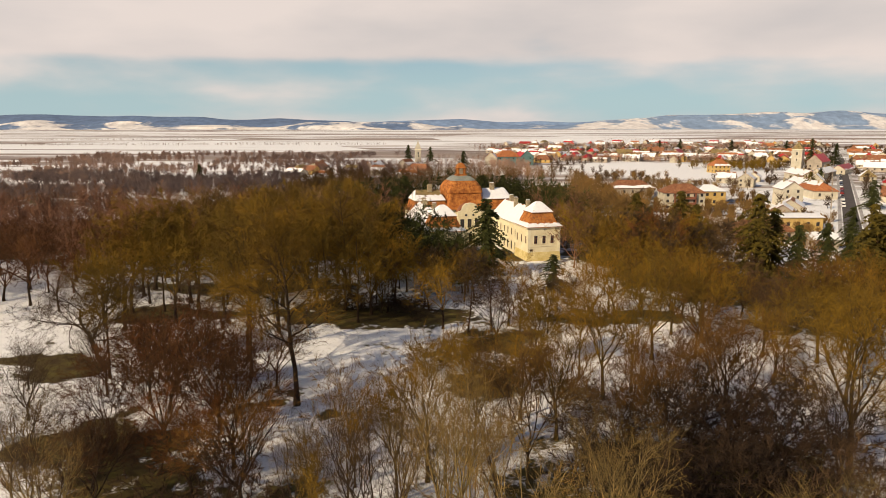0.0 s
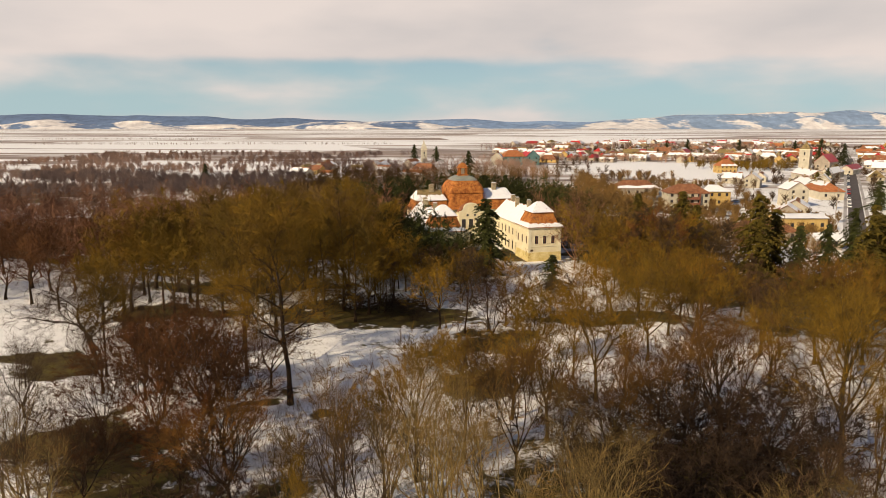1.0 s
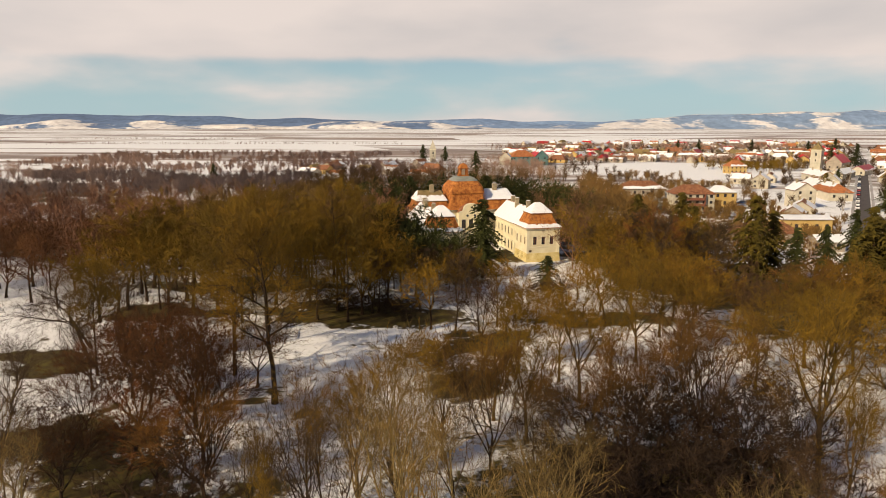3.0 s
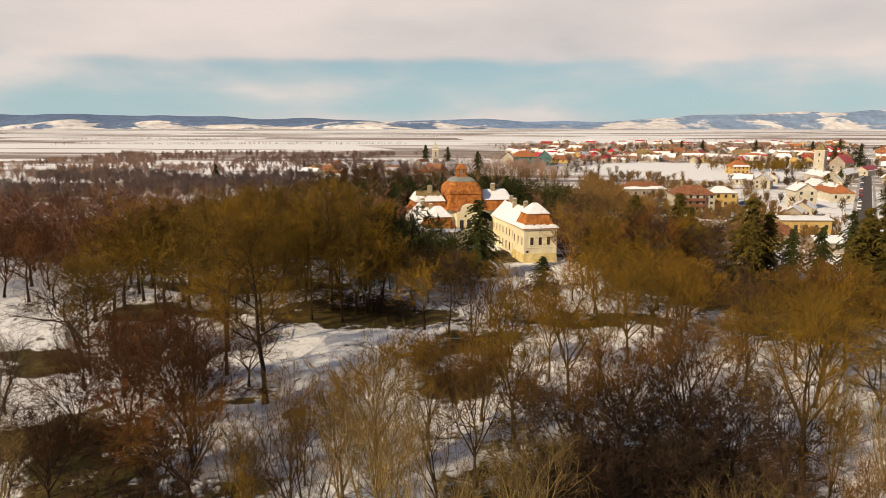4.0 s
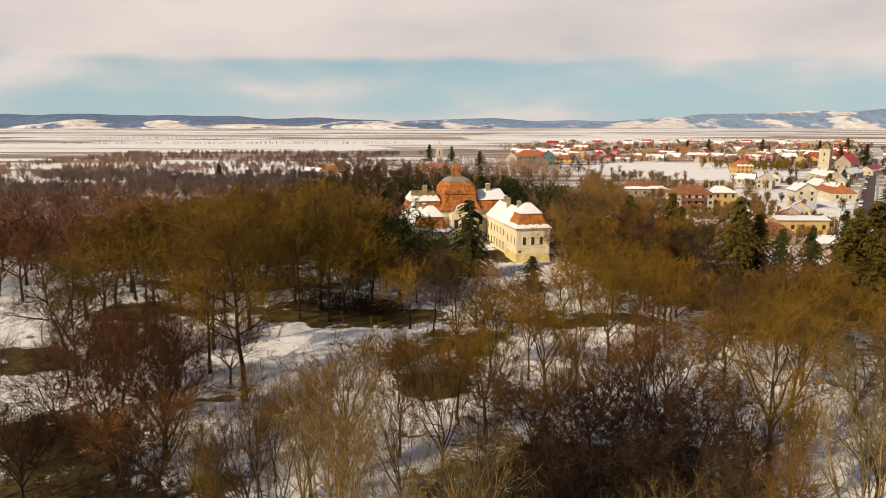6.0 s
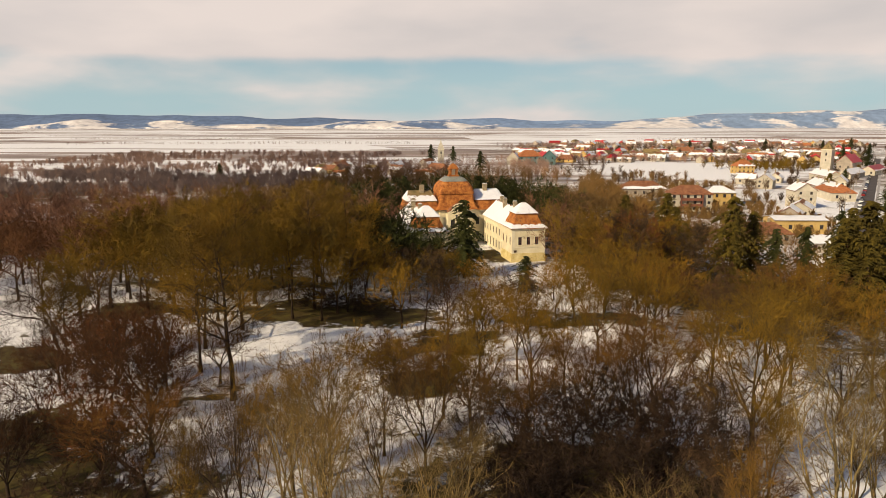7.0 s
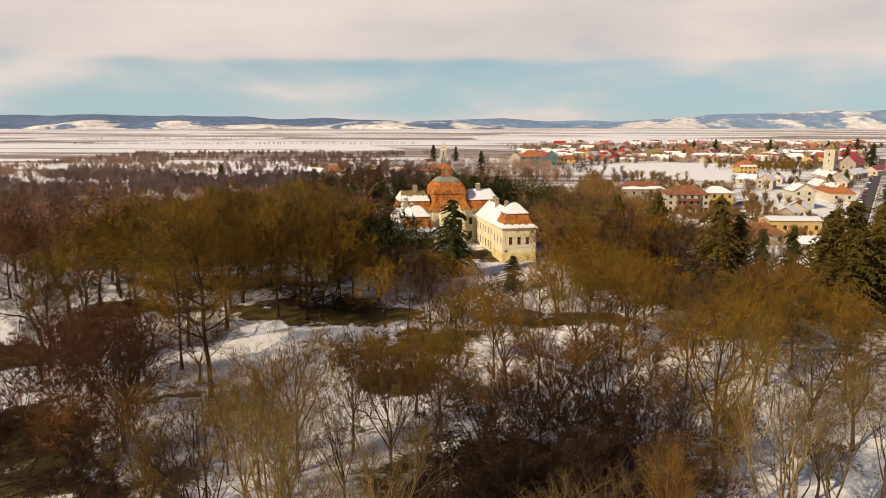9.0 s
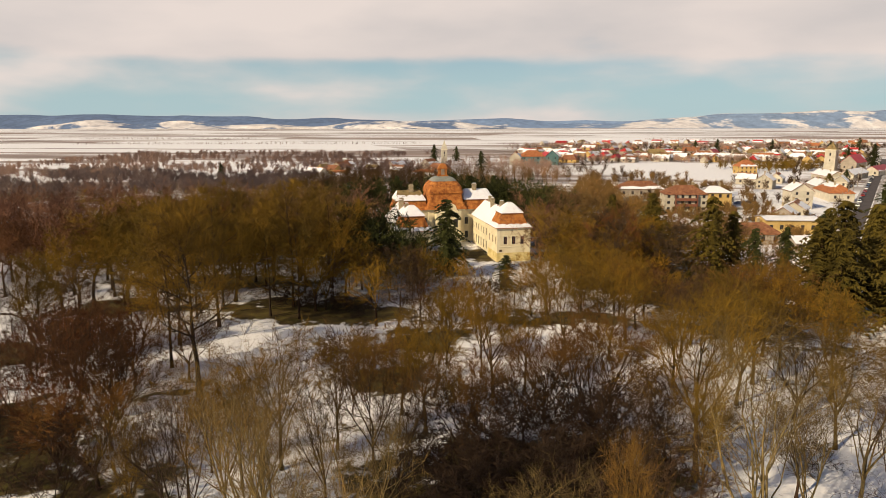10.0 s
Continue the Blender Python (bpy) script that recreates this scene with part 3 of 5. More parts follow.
BACKWOOD = {"mid_back_red": ([], []), "mid_back_olive": ([], [])}


def plant(key, x, y, h, turn=None, wide=1.0):
    made, full, label = TREES[key]
    if key in BACKWOOD:                    # the wood at the back is one joined mesh of each colour
        pts, faces = made[tree_rng.randrange(len(made))]
        a, s = tree_rng.uniform(0, 6.283), h / full
        rot = np.array([[math.cos(a), math.sin(a), 0], [-math.sin(a), math.cos(a), 0], [0, 0, 1]])
        vs, fs = BACKWOOD[key]
        n = sum(len(v) for v in vs)
        vs.append(pts @ rot * (s * wide, s * wide, s) + (x, y, 0))
        fs.extend(tuple(i + n for i in f) for f in faces)
        PLANTED.append((x, y))
        return None
    pieces = made[tree_rng.randrange(len(made))]
    s = h / full
    turn = tree_rng.uniform(0, 360) if turn is None else turn
    ob = thing("tree", pose(x, y, 0, 0, 0, turn) @ Matrix.Diagonal((s * wide, s * wide, s, 1)), label, "tree", "park trees")
    for name, me in pieces:
        o = part(name, me, None, ob)
        if name == "crown":
            o["kind"] = "stuff"
    PLANTED.append((x, y))
    return ob


def grow_conifer(seed, h, width, droop=0.35):
    rng = random.Random(seed)
    trunk, crown = Build(), Build()
    trunk.tube([Vector((0, 0, -0.3)), Vector((0.05, 0, h * 0.5)), Vector((0, 0, h * 0.985))], [h * 0.017, h * 0.011, 0.02], 7)
    z = h * 0.07
    while z < h * 0.98:
        f = z / h
        reach = width * (1 - f) ** 0.62 * rng.uniform(0.6, 1.1) + 0.25
        for k in range(rng.randint(5, 8)):
            az = rng.uniform(0, 2 * math.pi)
            length = reach * rng.uniform(0.45, 1.15) * (0.85 + 0.9 * noise.noise(Vector((math.cos(az) * 1.6 + seed * 3, math.sin(az) * 1.6, z * 0.35))))
            out = Vector((math.cos(az), math.sin(az), 0))
            side = Vector((-out.y, out.x, 0))
            start = Vector((0, 0, z + rng.uniform(-0.2, 0.2)))
            n = max(3, int(length / 0.48))
            for i in range(n):
                g = (i + 0.7) / n
                c = start + out * (length * g) + Vector((0, 0, -droop * length * g * g + 0.12 * length * math.sin(g * 3)))
                for sgn in (-1, 0, 1):
                    tip = c + (side * sgn * (0.6 + 0.4 * (1 - g)) + out * rng.uniform(0.1, 0.6)) * rng.uniform(0.6, 1.15) + Vector((0, 0, rng.uniform(-0.75, 0.05)))
                    crown.spike(c, tip, rng.uniform(0.14, 0.28))
        z += h * rng.uniform(0.026, 0.038)
    return trunk, crown


CONIFERS = []
for seed, width, mat_ in ((1, 7.2, NEEDLE), (2, 6.4, NEEDLE), (3, 7.2, NEEDLE_OLIVE), (4, 6.2, NEEDLE_OLIVE)):
    t, c = grow_conifer(seed, 20, width)
    CONIFERS.append((t.mesh("trunk", BARK_DARK, True), c.mesh("crown", mat_)))


def conifer(kind, x, y, h, wide=1.0, label="tall dark green spruce with drooping boughs"):
    t, c = CONIFERS[kind]
    s = h / 20
    ob = thing("spruce", pose(x, y, 0, 0, 0, tree_rng.uniform(0, 360)) @ Matrix.Diagonal((s * wide, s * wide, s, 1)), label, "conifer", "conifers")
    part("trunk", t, None, ob)
    part("crown", c, None, ob)["kind"] = "stuff"
    PLANTED.append((x, y))


# singled out park trees: kind, x, y, height, width
for key, x, y, h, wide in (
        ("tall", -19.3, 84.6, 26, 1.0), ("tall", -28.1, 94.8, 25, 0.9), ("tall", -31.5, 105, 24, 1.0), ("tall", -29.1, 116, 25, 1.0), ("tall", -19.4, 130.9, 25, 1.0),
        ("tall", -48.5, 94, 17, 0.9), ("midgrey", -53.4, 112, 11, 1.2), ("midgrey", -41, 108, 12, 1.2), ("midred", -37, 103, 11, 1.2),
        ("red", -31.8, 72.5, 14, 1.0), ("red", -22.6, 68, 13.5, 0.9), ("red", -27, 77, 14.5, 0.95), ("red", -35, 82, 13, 1.0), ("red", -25, 62, 11, 1.0), ("red", -39, 74, 10, 0.9),
        ("thicket", -20.3, 54.5, 9.5, 0.9), ("thicket", -37, 66, 6, 0.9), ("oak", -30.1, 66.2, 8, 1.0),
        ("grey", -34.4, 53.8, 12, 0.9), ("pale", -38, 57, 11, 1.0), ("grey", -41.5, 60, 10, 1.0), ("pale", -31, 48, 12, 1.0), ("grey", -44, 66, 10, 1.1),
        ("grey", -5.6, 49, 16.5, 0.75), ("grey", -12.6, 54, 12, 0.7), ("grey", -9, 64, 10, 0.7),
        ("pale", 1.8, 46, 19, 0.8), ("pale", 5.4, 42, 17.5, 0.8), ("pale", 11.4, 42, 17.5, 0.8), ("pale", 8.5, 35, 17, 0.8),
        ("olive", -8.8, 58, 14, 0.65), ("olive", -4.5, 61, 13.5, 0.7), ("pale", -3.5, 54, 14, 0.9), ("olive", 3.5, 70, 13, 0.7), ("grey", -0.5, 58, 12.5, 0.7), ("olive", -10.5, 51, 12, 0.6), ("pale", 0.5, 53, 15, 0.9), ("olive", -1.6, 65, 15, 0.8), ("brown", 8.7, 64.5, 17, 0.65), ("grey", 5, 58, 14, 0.7), ("grey", 12.5, 57, 14, 0.7),
        ("ivy", 14.3, 99, 12, 1.0), ("bush", 3.9, 93.5, 7.5, 1.15), ("bush", -2.5, 96, 5.5, 1.0), ("bush", 10, 92, 6, 1.0), ("bush", 16, 84, 5, 1.2),
        ("olive", 19.8, 94, 14.5, 0.7), ("olive", 26, 89, 15.5, 0.7), ("olive", 33, 102.5, 16, 0.95), ("olive", 40, 103, 15.5, 0.95), ("olive", 44.3, 112, 14.5, 1.1),
        ("brown", 18, 66, 14.5, 0.8), ("brown", 25, 71, 12, 0.9), ("brown", 32.7, 73, 16.5, 0.85), ("brown", 28, 80, 12, 0.9), ("olive", 43, 66.5, 19.5, 0.95), ("olive", 47, 91.5, 12.5, 1.15), ("olive", 54, 86, 14, 1.0),
        ("thicket", 18.5, 59, 10.5, 1.25), ("thicket", 25, 61, 11.5, 1.3), ("thicket", 22, 52, 10, 1.2), ("thicket", 32, 63, 11.5, 1.25), ("thicket", 29, 54, 9.5, 1.2), ("thicket", 37, 70, 11, 1.1), ("thicket", 27, 70, 10, 1.2), ("thicket", 36, 59, 8, 1.0),
        # low thickets added to stand in for a dark shaded stretch of bare ground
        ("thicket", -18, 131, 4.5, 1.9), ("thicket", -11, 129, 4, 1.9), ("thicket", -23, 134, 4.5, 1.8), ("thicket", -5, 127, 3.5, 1.8),
        ("grey", -46, 88, 11, 1.1), ("grey", -52, 80, 9, 1.1), ("red", -44, 96, 9, 1.0), ("grey", -58, 90, 8, 1.0), ("thicket", 56.5, 69.5, 3, 1.3),
        ("grey", 38.8, 61.5, 14, 0.8), ("olive", 40.6, 57, 15, 0.5), ("pale", 41.6, 47.1, 21.5, 0.85), ("amber", 28.5, 31.5, 20.3, 0.5), ("pale", 57, 61, 15.5, 0.9), ("grey", 52, 63, 11, 0.9),
        ("olive", 61, 74, 13.5, 1.0), ("olive", 65.6, 100.9, 16, 1.0), ("olive", 59, 94, 13, 1.1), ("pale", 49, 55, 15, 0.8), ("grey", 35, 50, 13, 0.8),
        ("brown", 37, 84, 13, 0.9), ("midgrey", 4.5, 115.3, 14, 1.0), ("midgrey", 8.6, 116, 13, 1.0), ("midolive", 0, 118, 14, 1.0), ("midolive", 12, 120, 13, 0.9)):
    plant(key, x, y, h, wide=wide)
for x, y, h in ((-84, 134, 15), (-76, 130, 14), (-92, 138, 15), (-70, 137, 15), (-99, 146, 15), (-105, 138, 14)):
    plant("midred", x, y, h)
for x, y, h, turn in ((-51, 97.5, 16.5, 168), (-56, 106, 14, 200)):
    plant("oak", x, y, h, turn, 1.15)
for kind, x, y, h, wide in (
        (0, 10.4, 160, 19.5, 1.25), (3, -13, 173, 17, 1.5), (2, -15, 180, 16, 1.5), (1, 24.5, 147.7, 8, 1.9),
        (2, 68.4, 146, 22, 1.1), (2, 75, 152, 18, 1.1), (0, 78, 147, 15, 1.0), (2, 87.8, 130, 23, 1.3),
        (2, 83, 128, 20, 1.4), (3, 90, 132, 18.5, 1.4), (2, 64, 182, 19, 1.2), (3, 97, 130, 19, 1.3), (2, 56, 196, 17, 1.2), (3, 95, 122, 23, 1.4), (2, 60, 160, 18, 1.0), (3, 52, 170, 16, 1.0), (2, 100, 140, 21, 1.0), (2, 107, 153, 20, 1.0), (3, 113, 166, 18, 1.1), (0, 104, 171, 16, 0.9), (3, 91, 142, 20, 1.0), (2, 120, 180, 15, 1.1), (2, 84, 122, 19, 1.2), (0, 86, 150, 15, 1.0),
        (0, -16, 230, 16, 1.2), (0, 14, 238, 19, 1.2), (1, 26, 234, 17, 1.2), (0, -14, 250, 18, 1.1), (1, 22, 250, 18, 1.2), (0, 6, 246, 18, 1.2), (1, -6, 240, 17, 1.2)):
    conifer(kind, x, y, h, wide)

# the rest of the park and the wood beyond it
CLEARINGS = [(-79, 115, 15, 12), (-58, 84, 10, 12), (-64, 104, 18, 12), (-40, 94, 9, 8), (-16, 108, 11, 14), (28, 108, 13, 10), (49, 74, 9, 13), (24, 97, 9, 9), (21, 164, 11, 14), (6, 215, 26, 18), (22, 192, 14, 22), (0, 176, 15, 20), (-10, 80, 9, 14),
             (44, 88, 10, 8), (46, 74, 8, 10), (-128, 308, 12, 10), (105, 215, 26, 22), (110, 260, 40, 45), (12, 0, 60, 24)]


def open_ground(x, y):
    return any(((x - a) / c) ** 2 + ((y - b) / d) ** 2 < 1 for a, b, c, d in CLEARINGS)


def scatter(n, x0, x1, y0, y1, kinds, h0, h1, gap):
    put = tries = 0
    while put < n and tries < n * 30:
        tries += 1
        x, y = tree_rng.uniform(x0, x1), tree_rng.uniform(y0, y1)
        if abs(x - 10) > 0.78 * y + 20 or open_ground(x, y) or any((x - a) ** 2 + (y - b) ** 2 < gap * gap for a, b in PLANTED):
            continue
        f = y / 180
        if -13 * f < x < 20.8 + 13 * f and y < 185:      # the open view towards the house: only low growth
            if y > 128:
                continue
            top = 35.5 - 0.222 * y
        elif x > 50 and y > 165:
            top = 36 - 0.13 * y
        else:
            top = 36 - 0.17 * y if x > 20 and y < 140 else 40
        plant(tree_rng.choice(kinds), x, y, min(top, tree_rng.uniform(h0, h1)), wide=tree_rng.uniform(0.9, 1.2))
        put += 1


for x, y, h in ((36, 178, 15), (39, 170, 15), (37, 160, 13), (42, 181, 16), (44, 166, 15), (34, 151, 10), (39, 150, 12), (35, 143, 10.5), (30, 140, 9.5),
                (26, 135, 9), (18, 136, 9), (13, 143, 8.5), (38, 188, 15), (33, 131, 11), (41, 140, 12), (46, 133, 12), (38, 126, 11), (46, 146, 13), (52, 139, 12), (29, 127, 9)):
    plant("midolive", x, y, h)
for x, y, h in ((-14, 128, 16), (-10, 138, 15), (-20, 142, 19), (-26, 136, 19), (-15, 147, 16), (-8, 146, 12), (-22, 124, 18), (-33, 128, 19)):
    plant("midtall" if h > 17 else "midolive", x, y, h)
for x, y in ((-112, 265), (-109, 263)):
    plant("midgrey", x, y, 12, wide=0.4)
for x, y, h in ((-11, 168, 16.5), (-7, 162, 15), (-2, 159.5, 13.5), (-13, 160, 12), (3, 162, 10)):
    plant("midever", x, y, h)
for x, y, h in ((14, 243, 18), (23, 238, 17.5), (31, 233, 17), (38, 228, 16), (8, 252, 18), (-10, 244, 17), (-20, 238, 17.5), (27, 247, 17), (-28, 232, 16)):
    plant("midever", x, y, h, wide=1.1)
scatter(5, -44, -18, 58, 92, ("red", "red", "brown"), 10, 13.5, 5)
scatter(14, 8, 70, 64, 116, ("olive", "olive", "brown", "grey"), 11, 15, 5)
scatter(3, -8, 62, 38, 62, ("pale", "grey"), 12, 15, 6)
scatter(20, -122, -66, 112, 165, ("midred",), 13, 18, 6)
scatter(34, -66, -12, 118, 165, ("midred", "midolive", "midolive", "midtall", "midtall"), 16, 22, 5.5)
for i in range(20):
    x, y = tree_rng.uniform(-15, 9), tree_rng.uniform(128, 152)
    plant(tree_rng.choice(("midolive", "midgrey")), x, y, min(tree_rng.uniform(9, 12.5), 37 - 0.185 * y))
scatter(24, 35, 62, 138, 188, ("midolive", "midgrey", "midred", "mid_back_olive"), 12, 18, 4.2)
scatter(18, 10, 48, 112, 165, ("midolive", "midolive", "midgrey", "midred"), 10, 16, 5.5)
scatter(15, 48, 92, 112, 165, ("midolive", "midgrey", "midred"), 7.5, 12, 6.0)
scatter(84, -200, -75, 140, 245, ("mid_back_red",), 12, 16, 5.5)
scatter(76, -80, -14, 160, 245, ("mid_back_olive", "mid_back_olive", "mid_back_red"), 13, 18, 5.0)
scatter(64, 26, 96, 165, 265, ("mid_back_olive", "mid_back_olive", "mid_back_red"), 12, 17, 4.5)

for key, (vs, fs) in BACKWOOD.items():
    me = bpy.data.meshes.new("wood")
    me.from_pydata(np.concatenate(vs).tolist(), [], fs)
    me.materials.append(TWIG_BACK_RED if "red" in key else TWIG_BACK_OLIVE)
    tagged(new("wood", me), "leafless %s brown wood round the park" % ("reddish" if "red" in key else "olive"), "wood", kind="stuff")


# ---- walls, windows, roofs ----
def wall_build(w, h, holes=(), thick=0.35):
    """An upright wall from x 0 to w, its face at y = 0 looking to -y, with through openings (x0, x1, z0, z1)."""
    b = Build()
    xs = sorted({0.0, w, *(q for o in holes for q in o[:2])})
    zs = sorted({0.0, h, *(q for o in holes for q in o[2:])})
    for i in range(len(xs) - 1):
        for j in range(len(zs) - 1):
            cx, cz = (xs[i] + xs[i + 1]) / 2, (zs[j] + zs[j + 1]) / 2
            if any(o[0] < cx < o[1] and o[2] < cz < o[3] for o in holes):
                continue
            for y, turn in ((0, 1), (thick, -1)):
                n = len(b.v)
                b.v += [Vector(p) for p in ((xs[i], y, zs[j]), (xs[i + 1], y, zs[j]), (xs[i + 1], y, zs[j + 1]), (xs[i], y, zs[j + 1]))]
                b.f.append(tuple(n + k for k in ((0, 1, 2, 3) if turn > 0 else (3, 2, 1, 0))))
    for x0, x1, z0, z1 in (*holes, (0, w, 0, h)):
        n = len(b.v)
        for y in (0, thick):
            b.v += [Vector(p) for p in ((x0, y, z0), (x1, y, z0), (x1, y, z1), (x0, y, z1))]
        for k in range(4):
            b.f.append((n + k, n + (k + 1) % 4, n + 4 + (k + 1) % 4, n + 4 + k))
    return b


WINDOW_MESHES = {}


def window(parent, m, w, h, frame_m, surround=None, cols=2, rows=3):
    """A window in its opening: frame with glazing bars, then pane and sill under it. Origin at the opening's lower left, on the wall's face."""
    key = (round(w, 2), round(h, 2), frame_m.name, surround.name if surround else "", cols, rows)
    if key not in WINDOW_MESHES:
        f, p, s = Build(), Build(), Build()
        t = 0.07
        for x0, x1, z0, z1 in ((0, t, 0, h), (w - t, w, 0, h), (t, w - t, 0, t), (t, w - t, h - t, h)):
            f.box(x0, x1, 0.1, 0.2, z0, z1)
        for c in range(1, cols):
            x = w * c / cols
            f.box(x - 0.035, x + 0.035, 0.11, 0.19, t, h - t)
        for r in range(1, rows):
            z = h * r / rows
            f.box(t, w - t, 0.12, 0.18, z - 0.025, z + 0.025)
        p.box(t * 0.5, w - t * 0.5, 0.15, 0.165, t * 0.5, h - t * 0.5)
        s.box(-0.14, w + 0.14, -0.12, 0.1, -0.12, 0.0)
        if surround:
            for x0, x1, z0, z1 in ((-0.18, 0, 0, h + 0.2), (w, w + 0.18, 0, h + 0.2), (0, w, h, h + 0.2)):
                s.box(x0, x1, -0.06, 0.02, z0, z1)
            s.box(-0.26, w + 0.26, -0.14, 0.0, h + 0.2, h + 0.32)
        WINDOW_MESHES[key] = (f.mesh("window", frame_m), p.mesh("pane", GLASS), s.mesh("sill", surround or WALL_WHITE))
    f, p, s = WINDOW_MESHES[key]
    ob = part("window", f, None, parent, m=m)
    part("pane", p, None, ob, "dark glass")
    if surround:
        part("sill", s, None, ob)
    return ob


SIDES = lambda x0, x1, y0, y1: {"front": (pose(x0, y0, 0), x1 - x0), "right": (pose(x1, y0, 0, 0, 0, 90), y1 - y0),
                                "back": (pose(x1, y1, 0, 0, 0, 180), x1 - x0), "left": (pose(x0, y1, 0, 0, 0, -90), y1 - y0)}


def walls(parent, x0, x1, y0, y1, h, mat, openings, frame_m, surround=None, thick=0.35, z=0.0, cols=2, rows=3):
    """Four walls with windows; openings: side -> list of (x, z, w, h), butted at the corners."""
    for side, (m, w) in SIDES(x0, x1, y0, y1).items():
        ins = thick if side in ("left", "right") else 0.0
        m = m @ pose(ins, 0, z)
        holes = [(a - ins, a - ins + ww, b, b + hh) for a, b, ww, hh in openings.get(side, ())]
        part("wall", wall_build(w - 2 * ins, h, holes, thick), mat, parent, m=m)
        for a0, a1, b0, b1 in holes:
            window(parent, m @ pose(a0, 0, b0), a1 - a0, b1 - b0, frame_m, surround, cols, rows)


def row_of(n, span, w, h, z, start=0.0):
    step = span / n
    return [(start + step * (i + 0.5) - w / 2, z, w, h) for i in range(n)]


def snow_sheet(quad, thick, rng, cover=(0.0, 1.0), nu=14, nv=8, ragged=0.12):
    """Snow on a roof slope: quad runs lower left, lower right, upper right, upper left; cover is its reach up the slope."""
    b = Build()
    q = [Vector(p) for p in quad]
    nrm = (q[1] - q[0]).cross(q[3] - q[0]).normalized()
    for layer in (0, 1):
        for i in range(nu + 1):
            lo = cover[0] + (rng.uniform(-ragged, ragged) if cover[0] > 0.01 else 0.0)
            hi = cover[1] + (rng.uniform(-ragged, ragged) if cover[1] < 0.99 else 0.0)
            for j in range(nv + 1):
                v = max(0.0, min(1.0, lo + (hi - lo) * j / nv))
                u = i / nu
                p = q[0].lerp(q[1], u).lerp(q[3].lerp(q[2], u), v)
                lift = 0.02 if layer == 0 else 0.02 + thick * (0.35 if j in (0, nv) or i in (0, nu) else 1.0 + 0.3 * rng.random())
                b.v.append(p + nrm * lift)
    k = (nu + 1) * (nv + 1)
    for i in range(nu):
        for j in range(nv):
            a = i * (nv + 1) + j
            c = a + nv + 1
            b.f.append((k + a, k + c, k + c + 1, k + a + 1))
            b.f.append((a, a + 1, c + 1, c))
    rim = [i * (nv + 1) for i in range(nu + 1)] + [nu * (nv + 1) + j for j in range(1, nv + 1)] + \
          [i * (nv + 1) + nv for i in range(nu - 1, -1, -1)] + [j for j in range(nv - 1, 0, -1)]
    for a, c in zip(rim, rim[1:] + rim[:1]):
        b.f.append((a, c, k + c, k + a))
    return b


def chimney(parent, x, y, z0, z1, w=0.9, d=0.6, snow=True, mat=BRICK):
    b = Build()
    b.box(x - w / 2, x + w / 2, y - d / 2, y + d / 2, z0, z1)
    b.box(x - w / 2 - 0.1, x + w / 2 + 0.1, y - d / 2 - 0.1, y + d / 2 + 0.1, z1, z1 + 0.22)
    b.box(x - w / 2 + 0.1, x + w / 2 - 0.1, y - d / 2 + 0.1, y + d / 2 - 0.1, z1 + 0.22, z1 + 0.5)
    ob = part("chimney", b, mat, parent)
    if snow:
        c = Build()
        c.loft([rect(x - w / 2, x + w / 2, y - d / 2, y + d / 2, z1 + 0.5), rect(x - w / 2 + 0.15, x + w / 2 - 0.15, y - d / 2 + 0.12, y + d / 2 - 0.12, z1 + 0.62)])
        part("snow", c, SNOW, ob)


